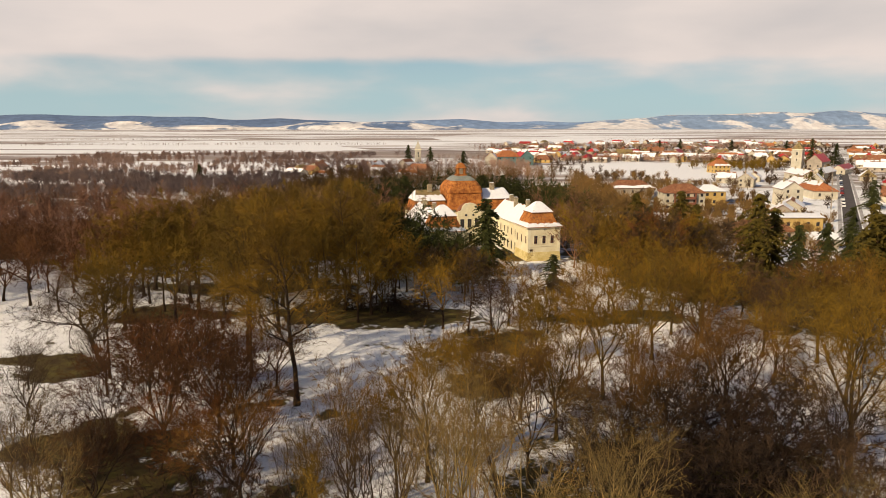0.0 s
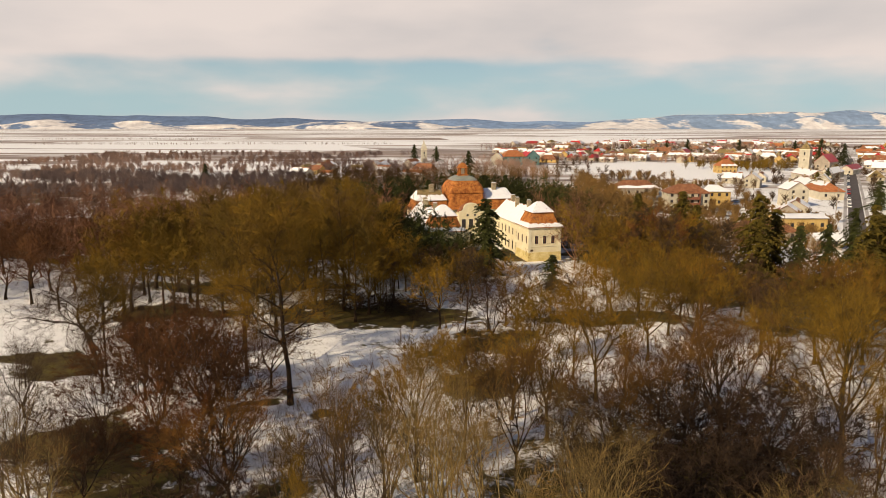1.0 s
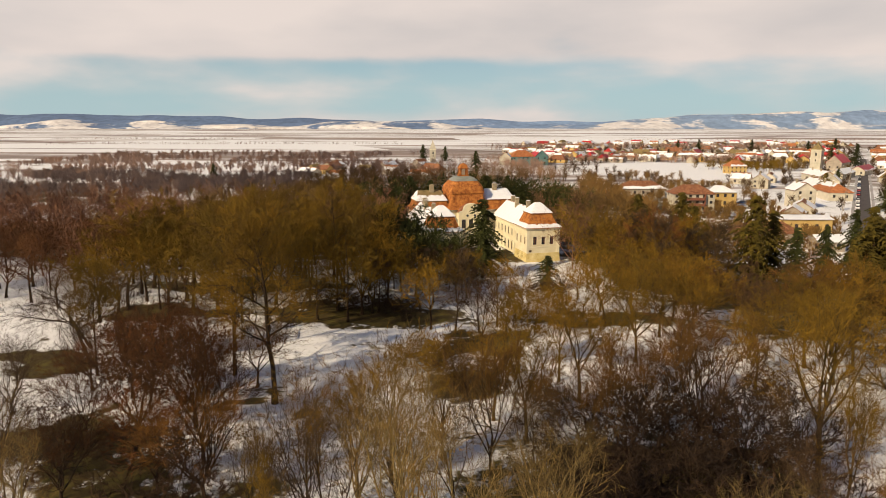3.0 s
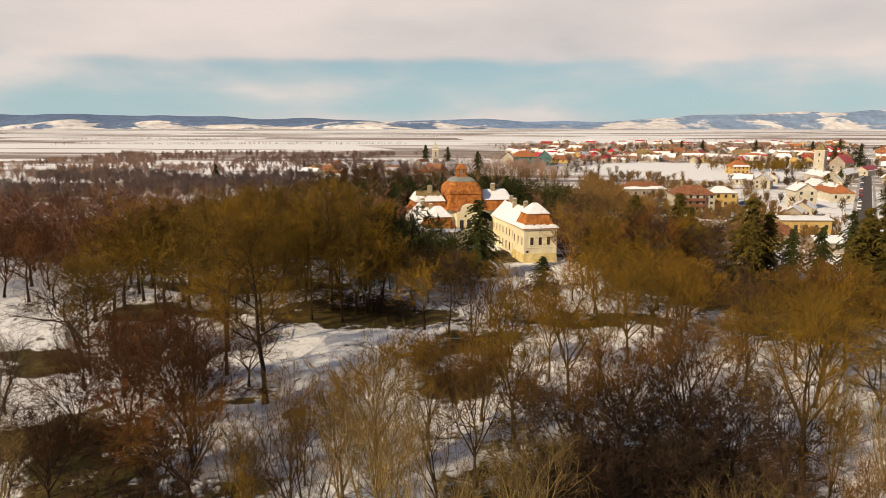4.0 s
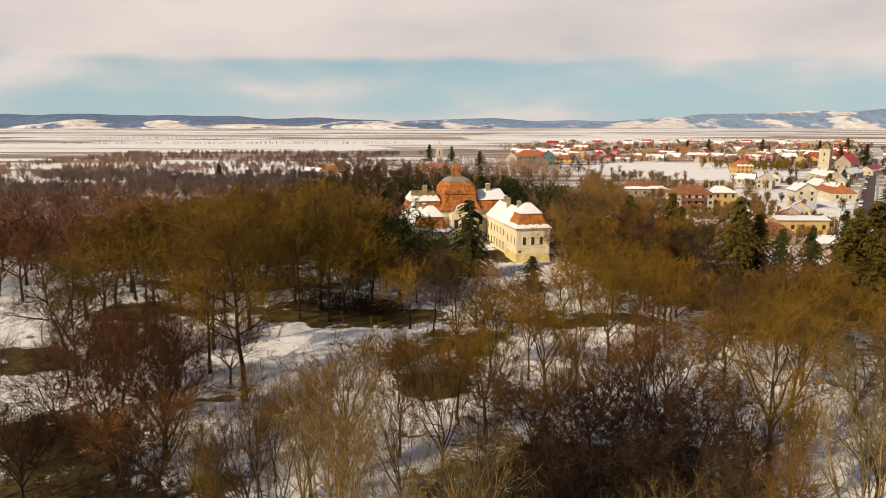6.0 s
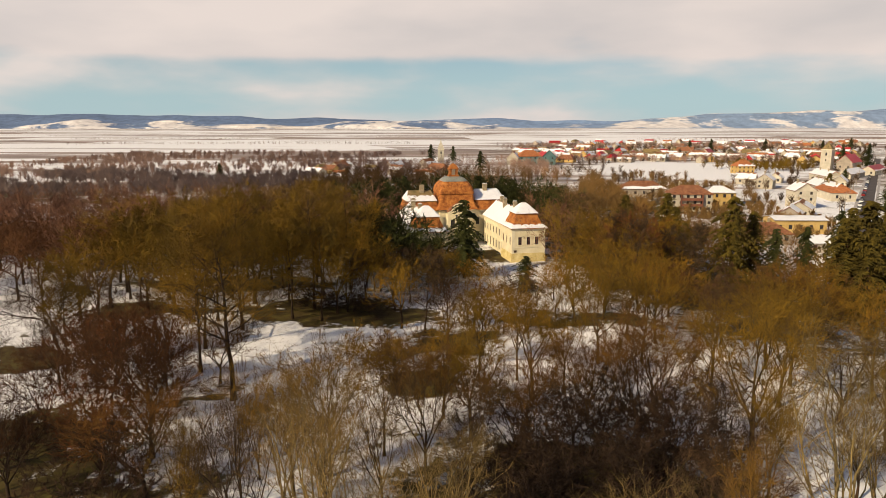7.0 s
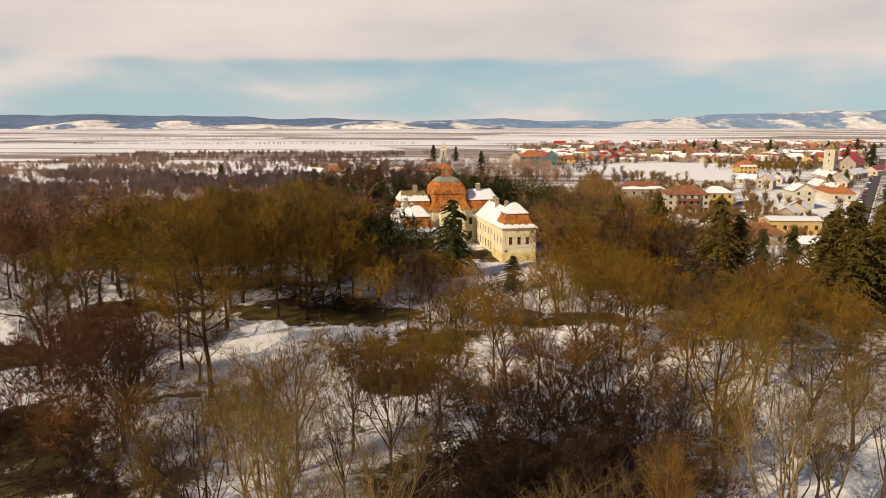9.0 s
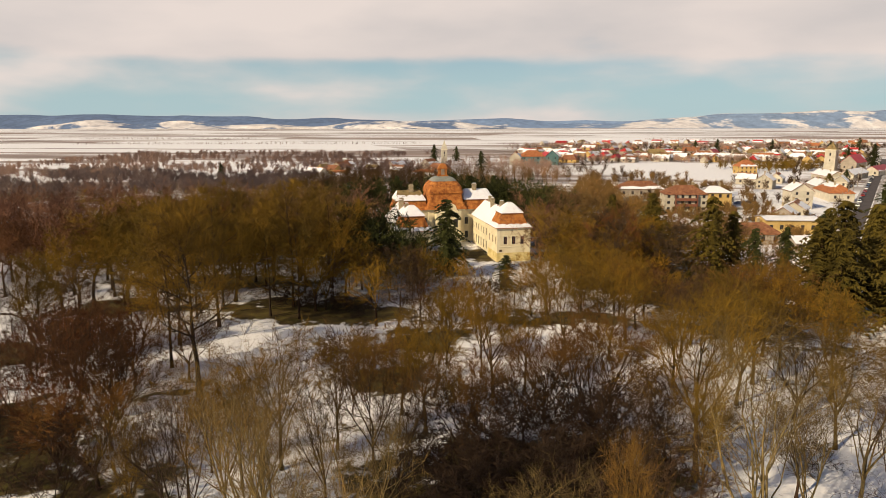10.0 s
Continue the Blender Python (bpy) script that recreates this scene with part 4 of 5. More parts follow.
# ---- the manor house ----
def manor():
    rng = random.Random(5)
    c = thing("manor_house", pose(5.5, 214, 0, 0, 0, 15), "baroque manor house with cream plaster walls and orange domed roof", "manor house")

    def cornice(x0, x1, y0, y1, z):
        b = Build()
        b.loft([rect(x0 - g, x1 + g, y0 - g, y1 + g, z + dz) for g, dz in ((0.02, 0), (0.2, 0.15), (0.2, 0.3), (0.45, 0.42), (0.45, 0.55))])
        part("cornice", b, TRIM, c)

    def mansard(x0, x1, y0, y1, z, brk, ridge_z, inset, ridge_w, ridge_d, steep_m, top_m, flare_snow, top_snow, low=0.25):
        """Steep tiled slope with flared foot, then a flatter hip."""
        cx, cy, o = (x0 + x1) / 2, (y0 + y1) / 2, 0.55
        ring = lambda g, zz: rect(x0 + g, x1 - g, y0 + g, y1 - g, zz)
        b = Build()
        b.loft([ring(-o, z), ring(-o + 0.02, z + 0.12), ring(inset * 0.42, z + (brk - z) * 0.3), ring(inset * 0.8, z + (brk - z) * 0.72), ring(inset, brk)])
        part("roof", b, steep_m, c, "steep orange tiled mansard slope")
        t = Build()
        g = inset - 0.25
        t.loft([ring(g, brk + 0.003), ring(g, brk + 0.16)])
        t.loft([ring(g + 0.02, brk + 0.16), rect(cx - ridge_w, cx + ridge_w, cy - ridge_d, cy + ridge_d, ridge_z)])
        part("roof", t, top_m, c, "flat upper hip of the roof")
        lo = rect(x0 - o, x1 + o, y0 - o, y1 + o, z + 0.13)
        up = rect(x0 + inset * 0.42, x1 - inset * 0.42, y0 + inset * 0.42, y1 - inset * 0.42, z + (brk - z) * 0.3)
        for k in range(4):
            if flare_snow:
                part("snow", snow_sheet((lo[k], lo[(k + 1) % 4], up[(k + 1) % 4], up[k]), 0.12, rng, (0, 0.86), 22, 4, 0.2), SNOW, c)
        lo = rect(x0 + g, x1 - g, y0 + g, y1 - g, brk + 0.17)
        up = rect(cx - ridge_w, cx + ridge_w, cy - ridge_d, cy + ridge_d, ridge_z)
        for k, cover in enumerate(top_snow):
            if cover:
                part("snow", snow_sheet((lo[k], lo[(k + 1) % 4], up[(k + 1) % 4], up[k]), 0.16, rng, cover, 16, 6), SNOW, c)

    # end pavilions with three tall windows over a blind ground storey
    for u0, u1, v0 in ((7.8, 17.1, -37.7), (-19.6, -10.3, -38.7)):
        v1, h = v0 + 9.4, 8.4
        side = row_of(3, v1 - v0, 0.95, 2.0, 4.5)
        walls(c, u0, u1, v0, v1, h - 2.2, PLASTER, {"front": [(a, z - 2.2, w, hh) for a, z, w, hh in row_of(3, u1 - u0 - 2.2, 1.0, 2.15, 4.5, 1.1)],
              "left": [(a, z - 2.2, w, hh) for a, z, w, hh in side], "right": [(a, z - 2.2, w, hh) for a, z, w, hh in side]}, WOOD_RED, TRIM, 0.4, 2.2)
        b = Build()
        b.loft([rect(u0 - 0.25, u1 + 0.25, v0 - 0.25, v1, -0.5), rect(u0 - 0.06, u1 + 0.06, v0 - 0.06, v1, 2.0), rect(u0, u1, v0, v1, 2.2)])
        part("plinth", b, PLASTER_OCHRE, c, "ochre stained ground storey")
        b = Build()
        b.box(u0 - 0.12, u1 + 0.12, v0 - 0.12, v0 + 0.1, 3.75, 3.98)
        part("string_course", b, TRIM, c)
        for x in (u0 - 0.07, u1 - 0.73):
            b = Build()
            b.box(x, x + 0.8, v0 - 0.08, v0 + 0.05, 2.2, h)
            part("pilaster", b, TRIM, c)
        b = Build()
        b.box(u0 + 0.55, u0 + 1.35, v0 - 0.1, v0 + 0.05, 2.5, 3.05)
        part("vent", b, WOOD_DARK, c, "small dark cellar opening")
        cornice(u0, u1, v0, v1, h)
        mansard(u0, u1, v0, v1, h + 0.55, 12.6, 15.4, 1.75, 0.5, 0.35, TILE_CASTLE, TILE_BROWN, True, ((0, 1),) * 4)
    # long side wings
    for u0, u1, inner in ((8.4, 16.5, "left"), (-19.0, -10.9, "right")):
        v0, v1, h = -28.3 if u0 > 0 else -29.3, -7.0, 8.2
        ops = row_of(7, v1 - v0, 1.0, 1.9, 5.0) + row_of(7, v1 - v0, 1.15, 2.4, 0.8)
        walls(c, u0, u1, v0, v1, h, PLASTER, {inner: ops, "right" if inner == "left" else "left": ops}, WOOD_DARK, TRIM, 0.4)
        cornice(u0, u1, v0, v1, h)
        cu, top = (u0 + u1) / 2, 13.4
        b = Build()
        b.v = [Vector(p) for p in ((u0 - 0.6, v0 - 0.1, h + 0.55), (u1 + 0.6, v0 - 0.1, h + 0.55), (u1 + 0.6, v1, h + 0.55), (u0 - 0.6, v1, h + 0.55), (cu, v0 - 0.1, top), (cu, v1, top))]
        b.f = [(0, 1, 4), (2, 3, 5), (1, 2, 5, 4), (3, 0, 4, 5), (3, 2, 1, 0)]
        part("roof", b, TILE_BROWN, c, "wing roof of old brown tiles")
        part("snow", snow_sheet((b.v[3], b.v[0], b.v[4], b.v[5]), 0.16, rng, (0, 0.97), 26, 8, 0.06), SNOW, c)
        part("snow", snow_sheet((b.v[1], b.v[2], b.v[5], b.v[4]), 0.16, rng, (0, 0.97), 26, 8, 0.06), SNOW, c)
        for y, dx in ((-26.4, -0.3), (-18.5, -0.9), (-12, 0.2)):
            chimney(c, cu + dx, y, 12.2, 14.6, 1.1, 0.8)
    # main range left and right of the domed hall
    for u0, u1, side in ((-16.5, -5.2, -1), (5.2, 16.5, 1)):
        v0, v1, h = -5.6, 6.2, 9.7
        ops = row_of(4, u1 - u0, 1.1, 2.2, 5.6) + row_of(4, u1 - u0, 1.1, 2.2, 1.2)
        walls(c, u0, u1, v0, v1, h, PLASTER, {"front": ops, "back": ops, "left" if side < 0 else "right": row_of(3, v1 - v0, 1.1, 2.2, 5.6)}, WOOD_DARK, TRIM, 0.4)
        cornice(u0, u1, v0, v1, h)
        snow = ((0, 0.45), None, None, (0, 0.95)) if side < 0 else ((0, 1), (0, 1), (0, 1), (0, 1))
        mansard(u0, u1, v0, v1, h + 0.55, 13.0, 16.1, 1.1, 3.6, 0.2, TILE_CASTLE, TILE_MOSS if side < 0 else TILE_BROWN, False, snow)
        chimney(c, side * 10.2, -0.6, 14.5, 17.4, 1.4, 0.8, side > 0)
    # domed hall
    walls(c, -5.6, 5.6, -6.2, 6.2, 10.0, PLASTER, {}, WOOD_DARK, None, 0.4)
    cornice(-5.6, 5.6, -6.2, 6.2, 10.0)

    def rounded(hw, cut, z):
        k = hw - cut
        pts = []
        for sx, sy, a0 in ((1, -1, -90), (1, 1, 0), (-1, 1, 90), (-1, -1, 180)):
            for i in range(4):
                a = radians(a0 + 30 * i)
                pts.append((sx * k + cut * math.cos(a), (sy * k + cut * math.sin(a)) * 1.05, z))
        return pts

    b = Build()
    b.loft([rounded(w, r, z) for w, r, z in ((6.7, 0.3, 10.5), (6.2, 0.4, 11.1), (5.75, 0.5, 12.2), (5.45, 0.6, 13.5), (5.3, 0.7, 14.8), (5.3, 0.7, 15.2))])
    part("roof", b, TILE_CASTLE, c, "concave lower slope of orange tiles")
    b = Build()
    b.loft([rounded(w, r, z) for w, r, z in ((5.4, 0.7, 15.2), (5.55, 0.8, 15.35), (5.55, 0.9, 15.7), (5.5, 1.1, 16.4), (5.25, 1.4, 17.3), (4.8, 1.6, 18.1), (4.3, 1.7, 18.7), (3.85, 1.7, 19.1))])
    part("dome", b, TILE_CASTLE, c, "swelling square dome of orange tiles with soot stains")
    b = Build()
    b.loft([rounded(w, r, z) for w, r, z in ((4.05, 1.8, 18.98), (4.05, 1.8, 19.12), (3.6, 1.6, 19.5), (2.9, 1.3, 20.0), (2.1, 0.9, 20.3), (1.6, 0.7, 20.35))])
    part("dome_cap", b, COPPER, c, "grey green sheet metal cap")
    # lantern: four piers, arches and a bell-shaped top with a ball
    lan = Build()
    lan.box(-1.6, 1.6, -1.3, 1.3, 20.25, 20.75)
    lantern = part("lantern", lan, TILE_CASTLE, c, "open brick red roof lantern")
    for sx in (-1, 1):
        for sy in (-1, 1):
            q = Build()
            q.loft([rect(sx * 1.0 - 0.3, sx * 1.0 + 0.3, sy * 0.8 - 0.28, sy * 0.8 + 0.28, z) for z in (20.75, 22.6)])
            part("pier", q, TILE_CASTLE, lantern)
    q = Build()
    q.loft([rect(-w, w, -w * 0.82, w * 0.82, z) for w, z in ((1.6, 22.6), (1.65, 22.8), (1.35, 22.95), (1.2, 23.4), (0.9, 23.85), (0.45, 24.15), (0.2, 24.35))])
    part("hood", q, TILE_CASTLE, lantern)
    q = Build()
    q.box(-0.55, 0.55, -0.5, 0.5, 20.76, 22.55)
    part("bell_core", q, TRIM, lantern, "pale plastered inner drum")
    q = Build()
    q.tube([Vector((0, 0, 24.2)), Vector((0, 0, 25.6))], [0.09, 0.04], 6)
    q.tube([Vector((0, 0, 24.45 + 0.5 * i / 6)) for i in range(7)], [0.02 + 0.26 * math.sin(math.pi * i / 6) for i in range(7)], 10)
    part("finial", q, COPPER, lantern)
    # centre bay with curved gable
    w0, y0 = 3.7, -10.0
    holes = [(-0.65 + x + w0, x + 0.65 + w0, 5.2, 7.9) for x in (-2.3, 0, 2.3)]
    walls(c, -w0, w0, y0, -6.2, 9.6, PLASTER, {"front": [(a, 5.2, 1.3, 2.7) for a, _, _, _ in holes] + [(w0 - 0.9, 0.0, 1.8, 3.4)], "left": row_of(1, 3.8, 1.0, 2.4, 5.3)}, WOOD_DARK, TRIM, 0.4)
    top = Build()
    line = [(-w0 - 0.1, 9.6), (-w0 - 0.1, 10.0), (-2.9, 10.2), (-2.45, 10.7), (-2.2, 11.3)] + [(-2.2 * math.cos(a), 11.3 + 1.3 * math.sin(a)) for a in [math.pi * i / 12 for i in range(1, 12)]] + \
           [(2.2, 11.3), (2.45, 10.7), (2.9, 10.2), (w0 + 0.1, 10.0), (w0 + 0.1, 9.6)]
    n = len(line)
    top.v = [Vector((x, y, z)) for y in (y0, y0 + 0.5) for x, z in line]
    top.f = [tuple(reversed(range(n))), tuple(range(n, 2 * n))] + [(i, (i + 1) % n, n + (i + 1) % n, n + i) for i in range(n)]
    gable = part("gable", top, PLASTER, c, "curved baroque gable with pale moulding")
    rim = Build()
    rim.tube([Vector((x, y0 + 0.15, z + 0.05)) for x, z in line[1:-1]], [0.24] * (n - 2), 6)
    part("moulding", rim, TRIM, gable)
    for x in (-1.15, 1.15):
        o = Build()
        o.tube([Vector((x, y0 - 0.07, 9.1)), Vector((x, y0 + 0.02, 9.1))], [0.5, 0.5], 16)
        o.f.append(tuple(range(15, -1, -1)))
        oc = part("oculus", o, TRIM, gable)
        o = Build()
        o.tube([Vector((x, y0 - 0.12, 9.1)), Vector((x, y0 - 0.06, 9.1))], [0.36, 0.36], 16)
        o.f.append(tuple(range(15, -1, -1)))
        part("pane", o, GLASS, oc)
    s = Build()
    s.loft([rect(-w0, w0, y0 + 0.5, -6.0, 10.0), rect(-2.2, 2.2, y0 + 0.5, -5.6, 11.6), rect(-0.6, 0.6, y0 + 0.5, -5.4, 12.4)])
    part("roof", s, TILE_BROWN, c)
    p = Build()
    p.box(-3.2, 3.2, y0 - 3.2, y0 - 0.02, 3.9, 4.3)
    for x in (-3.0, -1.4, 1.4, 3.0):
        p.box(x - 0.25, x + 0.25, y0 - 3.1, y0 - 2.6, 0, 3.9)
    part("porch", p, TRIM, c, "entrance porch with a balcony on piers")


manor()


# ---- the town ----
ROAD_YAW = -29.5      # the main street runs this many degrees off +y


def house(x, y, yaw, w, d, h, rise, wall_m, roof_m, label, storeys=1, hip=False, snow=(1, 1), windows=3, door=True, chim=1, category="house", group="town houses"):
    """A house with its ridge along local x: four pierced walls, gables, roof slabs, snow, chimneys."""
    rng = random.Random(int(x * 7 + y * 13))
    c = thing("house", pose(x, y, 0, 0, 0, yaw), label, category, group)
    x0, x1, y0, y1 = -w / 2, w / 2, -d / 2, d / 2
    wh = min(1.5, h / storeys * 0.48)
    ops, ends = [], []
    for s in range(storeys):
        z = h / storeys * s + h / storeys * 0.34
        ops += row_of(windows, w, 1.2, wh, z)
        ends += row_of(2, d, 1.1, wh, z)
    far = y > 600 and group == "town houses"
    if far:
        b = Build()
        b.box(x0, x1, y0, y1, -0.3, h)
        if not hip:
            b.loft([[(x0, y0, h), (x0, y1, h), (x0, 0, h + rise - 0.05)], [(x1, y0, h), (x1, y1, h), (x1, 0, h + rise - 0.05)]])
        part("wall", b, wall_m, c)
        for a, z, ww, hh in ops:
            b = Build()
            b.box(x0 + a, x0 + a + ww, y0 - 0.05, y0 + 0.1, z, z + hh)
            part("window", b, GLASS, c)
    else:
        walls(c, x0, x1, y0, y1, h, wall_m, {"front": ops, "back": [], "left": ends, "right": []}, WOOD_DARK, None, 0.3, 0.0, 2, 1)
    if door and not far:
        b = Build()
        b.box(x1, x1 + 0.06, -0.5, 0.5, 0.0, 2.1)
        b.box(x1 + 0.06, x1 + 0.12, 0.3, 0.38, 0.95, 1.1)
        part("door", b, WOOD_DARK, c)
    o, t = 0.45, 0.16
    k = w / 2 - min(d, w) / 2 * 0.9 if hip else w / 2 + o
    zr, ze = h + rise, h - o * rise / (d / 2)
    slabs = Build()
    for sgn in (-1, 1):
        e0, e1 = Vector((-w / 2 - o, sgn * (d / 2 + o), ze)), Vector((w / 2 + o, sgn * (d / 2 + o), ze))
        r0, r1 = Vector((-k, 0, zr)), Vector((k, 0, zr))
        up = Vector((0, 0, t))
        slabs.loft([[e0, e1, r1, r0], [e0 + up, e1 + up, r1 + up, r0 + up]])
        cover = snow[0 if sgn < 0 else 1]
        if cover > 0:
            lo = 0.0 if cover > 0.6 else rng.choice((0.0, 0.0, 1 - cover))
            quad = (e0 + up, e1 + up, r1 + up, r0 + up) if sgn < 0 else (e1 + up, e0 + up, r0 + up, r1 + up)
            part("snow", snow_sheet(quad, 0.12, rng, (lo, min(1.0, lo + cover)), 8, 4), SNOW, c)
    for sgn in (-1, 1):
        if hip:
            p = [Vector((sgn * (w / 2 + o), -d / 2 - o, ze)), Vector((sgn * (w / 2 + o), d / 2 + o, ze)), Vector((sgn * k, 0, zr))]
            slabs.loft([p, [q + Vector((0, 0, t)) for q in p]])
        elif not far:
            b = Build()
            xa, xb = (sgn * w / 2 - 0.3, sgn * w / 2) if sgn > 0 else (sgn * w / 2, sgn * w / 2 + 0.3)
            b.loft([[(xa, y0, h), (xa, y1, h), (xa, 0, zr - 0.05)], [(xb, y0, h), (xb, y1, h), (xb, 0, zr - 0.05)]])
            part("gable", b, wall_m, c)
    part("roof", slabs, roof_m, c)
    for i in range(chim):
        chimney(c, w * (0.22 - 0.44 * i), d * 0.12, h + rise * 0.55, zr + 0.9, 0.7, 0.6, not far)
    return c


RY = ROAD_YAW
FLATS = house(102.5, 292, -2, 17, 11, 7.6, 3.2, WALL_WHITE, TILE_BROWN, "three storey white block of flats with a brown hipped roof", 3, True, (0, 0.5), 6, chim=2, category="apartment block", group="")
flats_balcony = Build()
flats_balcony.box(-4.5, 4.5, -1.3, 0, 2.5, 3.5)
flats_balcony.box(-4.5, 4.5, -1.3, 0, 4.9, 5.9)
flats_balcony.box(-4.5, -4.2, -1.3, 0, 0, 7.4)
flats_balcony.box(4.2, 4.5, -1.3, 0, 0, 7.4)
part("balcony", flats_balcony, WOOD_RED, FLATS, "red brown wooden balconies", pose(0, -5.5, 0))
house(120, 308, -2, 13, 10, 6.6, 2.4, WALL_YELLOW, SHEET_GREY, "cream block of flats with a low snowy roof", 2, True, (1, 0.8), 4, chim=1, category="apartment block")
house(96, 350, 4, 22, 11, 4.2, 3.4, WALL_GREY, TILE_BROWN, "long low house under patchy brown tiles", 1, True, (0.3, 0.6), 5, chim=2)
house(155.5, 306, 88, 10, 9, 7.8, 3.2, WALL_WHITE, TILE_BROWN, "tall pale gabled house with snow on one slope", 3, False, (1, 0.9), 4, chim=1)
house(122, 236, 0, 17, 10, 4.6, 0.9, WALL_YELLOW, SHEET_GREY, "low yellow shed with a flat snow covered roof", 1, False, (0.9, 0.9), 5, chim=0, category="shed")
house(100.5, 214, 2, 19, 9, 3.4, 2.8, WALL_GREY, TILE_BROWN, "long low house under red brown tiles", 1, True, (0, 0.4), 5)
house(176.5, 396, 60, 12, 9, 5.0, 3.2, WALL_WHITE, TILE_BROWN, "white gabled house with a snowy roof", 2, False, (1, 0.8), 3)
house(206.5, 512, 10, 13, 10, 5.6, 4.2, WALL_YELLOW, TILE_ORANGE, "yellow house with a bright orange hipped roof", 2, True, (0.2, 0.3), 4)
house(234, 446, RY + 90 + 24, 30, 9, 4.0, 3.0, WALL_WHITE, TILE_ORANGE, "long house with an orange tiled roof", 1, False, (0.5, 1), 7, chim=2)
house(188, 342, RY + 90 + 20, 26, 11, 4.2, 3.6, WALL_WHITE, TILE_ORANGE, "long house with a patchy orange roof", 1, True, (0, 0.4), 6, chim=2)
house(197, 372, RY + 90 + 20, 24, 10, 4.2, 3.4, WALL_GREY, TILE_BROWN, "long brown roofed house beside the street", 1, False, (0.4, 0.8), 6, chim=2)
house(88, 224, -20, 8, 7, 3.6, 2.0, WALL_WHITE, SHEET_GREY, "small white hut with a snowy roof", 1, False, (1, 1), 2, door=True, chim=0, category="hut")
house(112, 199, 5, 8, 6, 3.0, 1.6, WALL_GREY, SHEET_GREY, "low shed with a thick snow roof", 1, False, (1, 1), 2, chim=0, category="shed")
house(132, 262, RY + 90, 10, 8, 3.2, 2.6, WALL_GREY, TILE_BROWN, "small grey house by the street", 1, False, (1, 0.6), 3)
house(141, 274, RY + 90, 12, 9, 3.8, 2.8, WALL_WHITE, TILE_BROWN, "white street house with brown tiles", 1, False, (0.7, 1), 3)
house(57, 612, 12, 20, 13, 7.5, 5.0, WALL_TEAL, TILE_ORANGE, "teal school building with an orange hipped roof", 2, True, (0, 0.2), 5, category="school", group="")
house(73, 616, 100, 18, 12, 7.5, 5.5, WALL_TEAL, SHEET_RED, "teal school wing with a red roof", 2, False, (0, 0.3), 5, category="school", group="")
house(43, 606, 80, 12, 10, 6.5, 5.0, WALL_WHITE, TILE_ORANGE, "white gabled annexe beside the school", 2, False, (0.7, 0.2), 3)
house(303, 552, RY + 78, 26, 11, 6.5, 5.5, WALL_GREY, SHEET_RED, "church nave with a red sheet roof", 1, False, (0, 0.2), 4, chim=0, category="church nave", group="")
house(296, 505, RY + 78, 32, 9, 3.6, 3.0, WALL_WHITE, SHEET_RED, "long house under a bright red roof", 1, False, (0.1, 0.3), 7)
house(262, 470, RY + 78, 34, 9, 3.6, 2.8, WALL_WHITE, TILE_BROWN, "long street house with snow on the roof", 1, False, (1, 0.8), 7)


def church_tower(x, y, yaw, w, h, cap_h, mat, cap_m, label):
    c = thing("church_tower", pose(x, y, 0, 0, 0, yaw), label, "church tower")
    ops = [(w / 2 - 0.6, h - 4.2, 1.2, 2.4), (w / 2 - 0.4, h * 0.45, 0.8, 1.6)]
    walls(c, -w / 2, w / 2, -w / 2, w / 2, h, mat, {"front": ops, "left": ops, "right": ops, "back": ops}, WOOD_DARK, None, 0.4, 0, 1, 2)
    b = Build()
    b.loft([rect(-q, q, -q, q, h + z) for q, z in ((w / 2, 0), (w / 2 + 0.4, 0.3), (w / 2 + 0.4, 0.6))])
    part("cornice", b, TRIM, c)
    b = Build()
    b.loft([rect(-q * w, q * w, -q * w, q * w, h + 0.6 + z * cap_h) for q, z in ((0.54, 0), (0.46, 0.14), (0.3, 0.36), (0.26, 0.46), (0.12, 0.62), (0.015, 1.0))])
    part("spire", b, cap_m, c)
    return c


church_tower(284.5, 549, RY + 78, 7.6, 15.5, 6.5, WALL_WHITE, TILE_MOSS, "cream church tower with a low pointed cap")
church_tower(-23.7, 650, 8, 5.4, 11.5, 9.5, WALL_WHITE, WALL_WHITE, "slim white church tower with a slender pale spire")

town_rng = random.Random(31)
BUILT = [(102, 292, 12), (120, 308, 10), (96, 350, 14), (155, 305, 13), (122, 236, 14), (100, 214, 14), (176, 396, 12), (206, 512, 14), (234, 446, 20), (188, 342, 18), (197, 372, 18), (88, 224, 9),
         (112, 199, 9), (132, 262, 9), (141, 274, 9), (62, 612, 24), (80, 614, 20), (303, 552, 22), (296, 505, 24), (262, 470, 24), (287, 549, 12), (-23.5, 642, 12)]
ROOFS = ((TILE_BROWN, "brown tiled"), (TILE_ORANGE, "orange tiled"), (SHEET_RED, "red sheet metal"), (SHEET_RED, "red sheet metal"), (TILE_BROWN, "brown tiled"), (TILE_BROWN, "dark brown tiled"), (TILE_MOSS, "mossy tiled"))
WALLS = ((WALL_WHITE, "white"), (WALL_GREY, "grey"), (WALL_WHITE, "white"), (WALL_GREY, "grey"), (WALL_YELLOW, "yellow"))


def road_x(y):
    return 148 + (y - 243) * 0.567


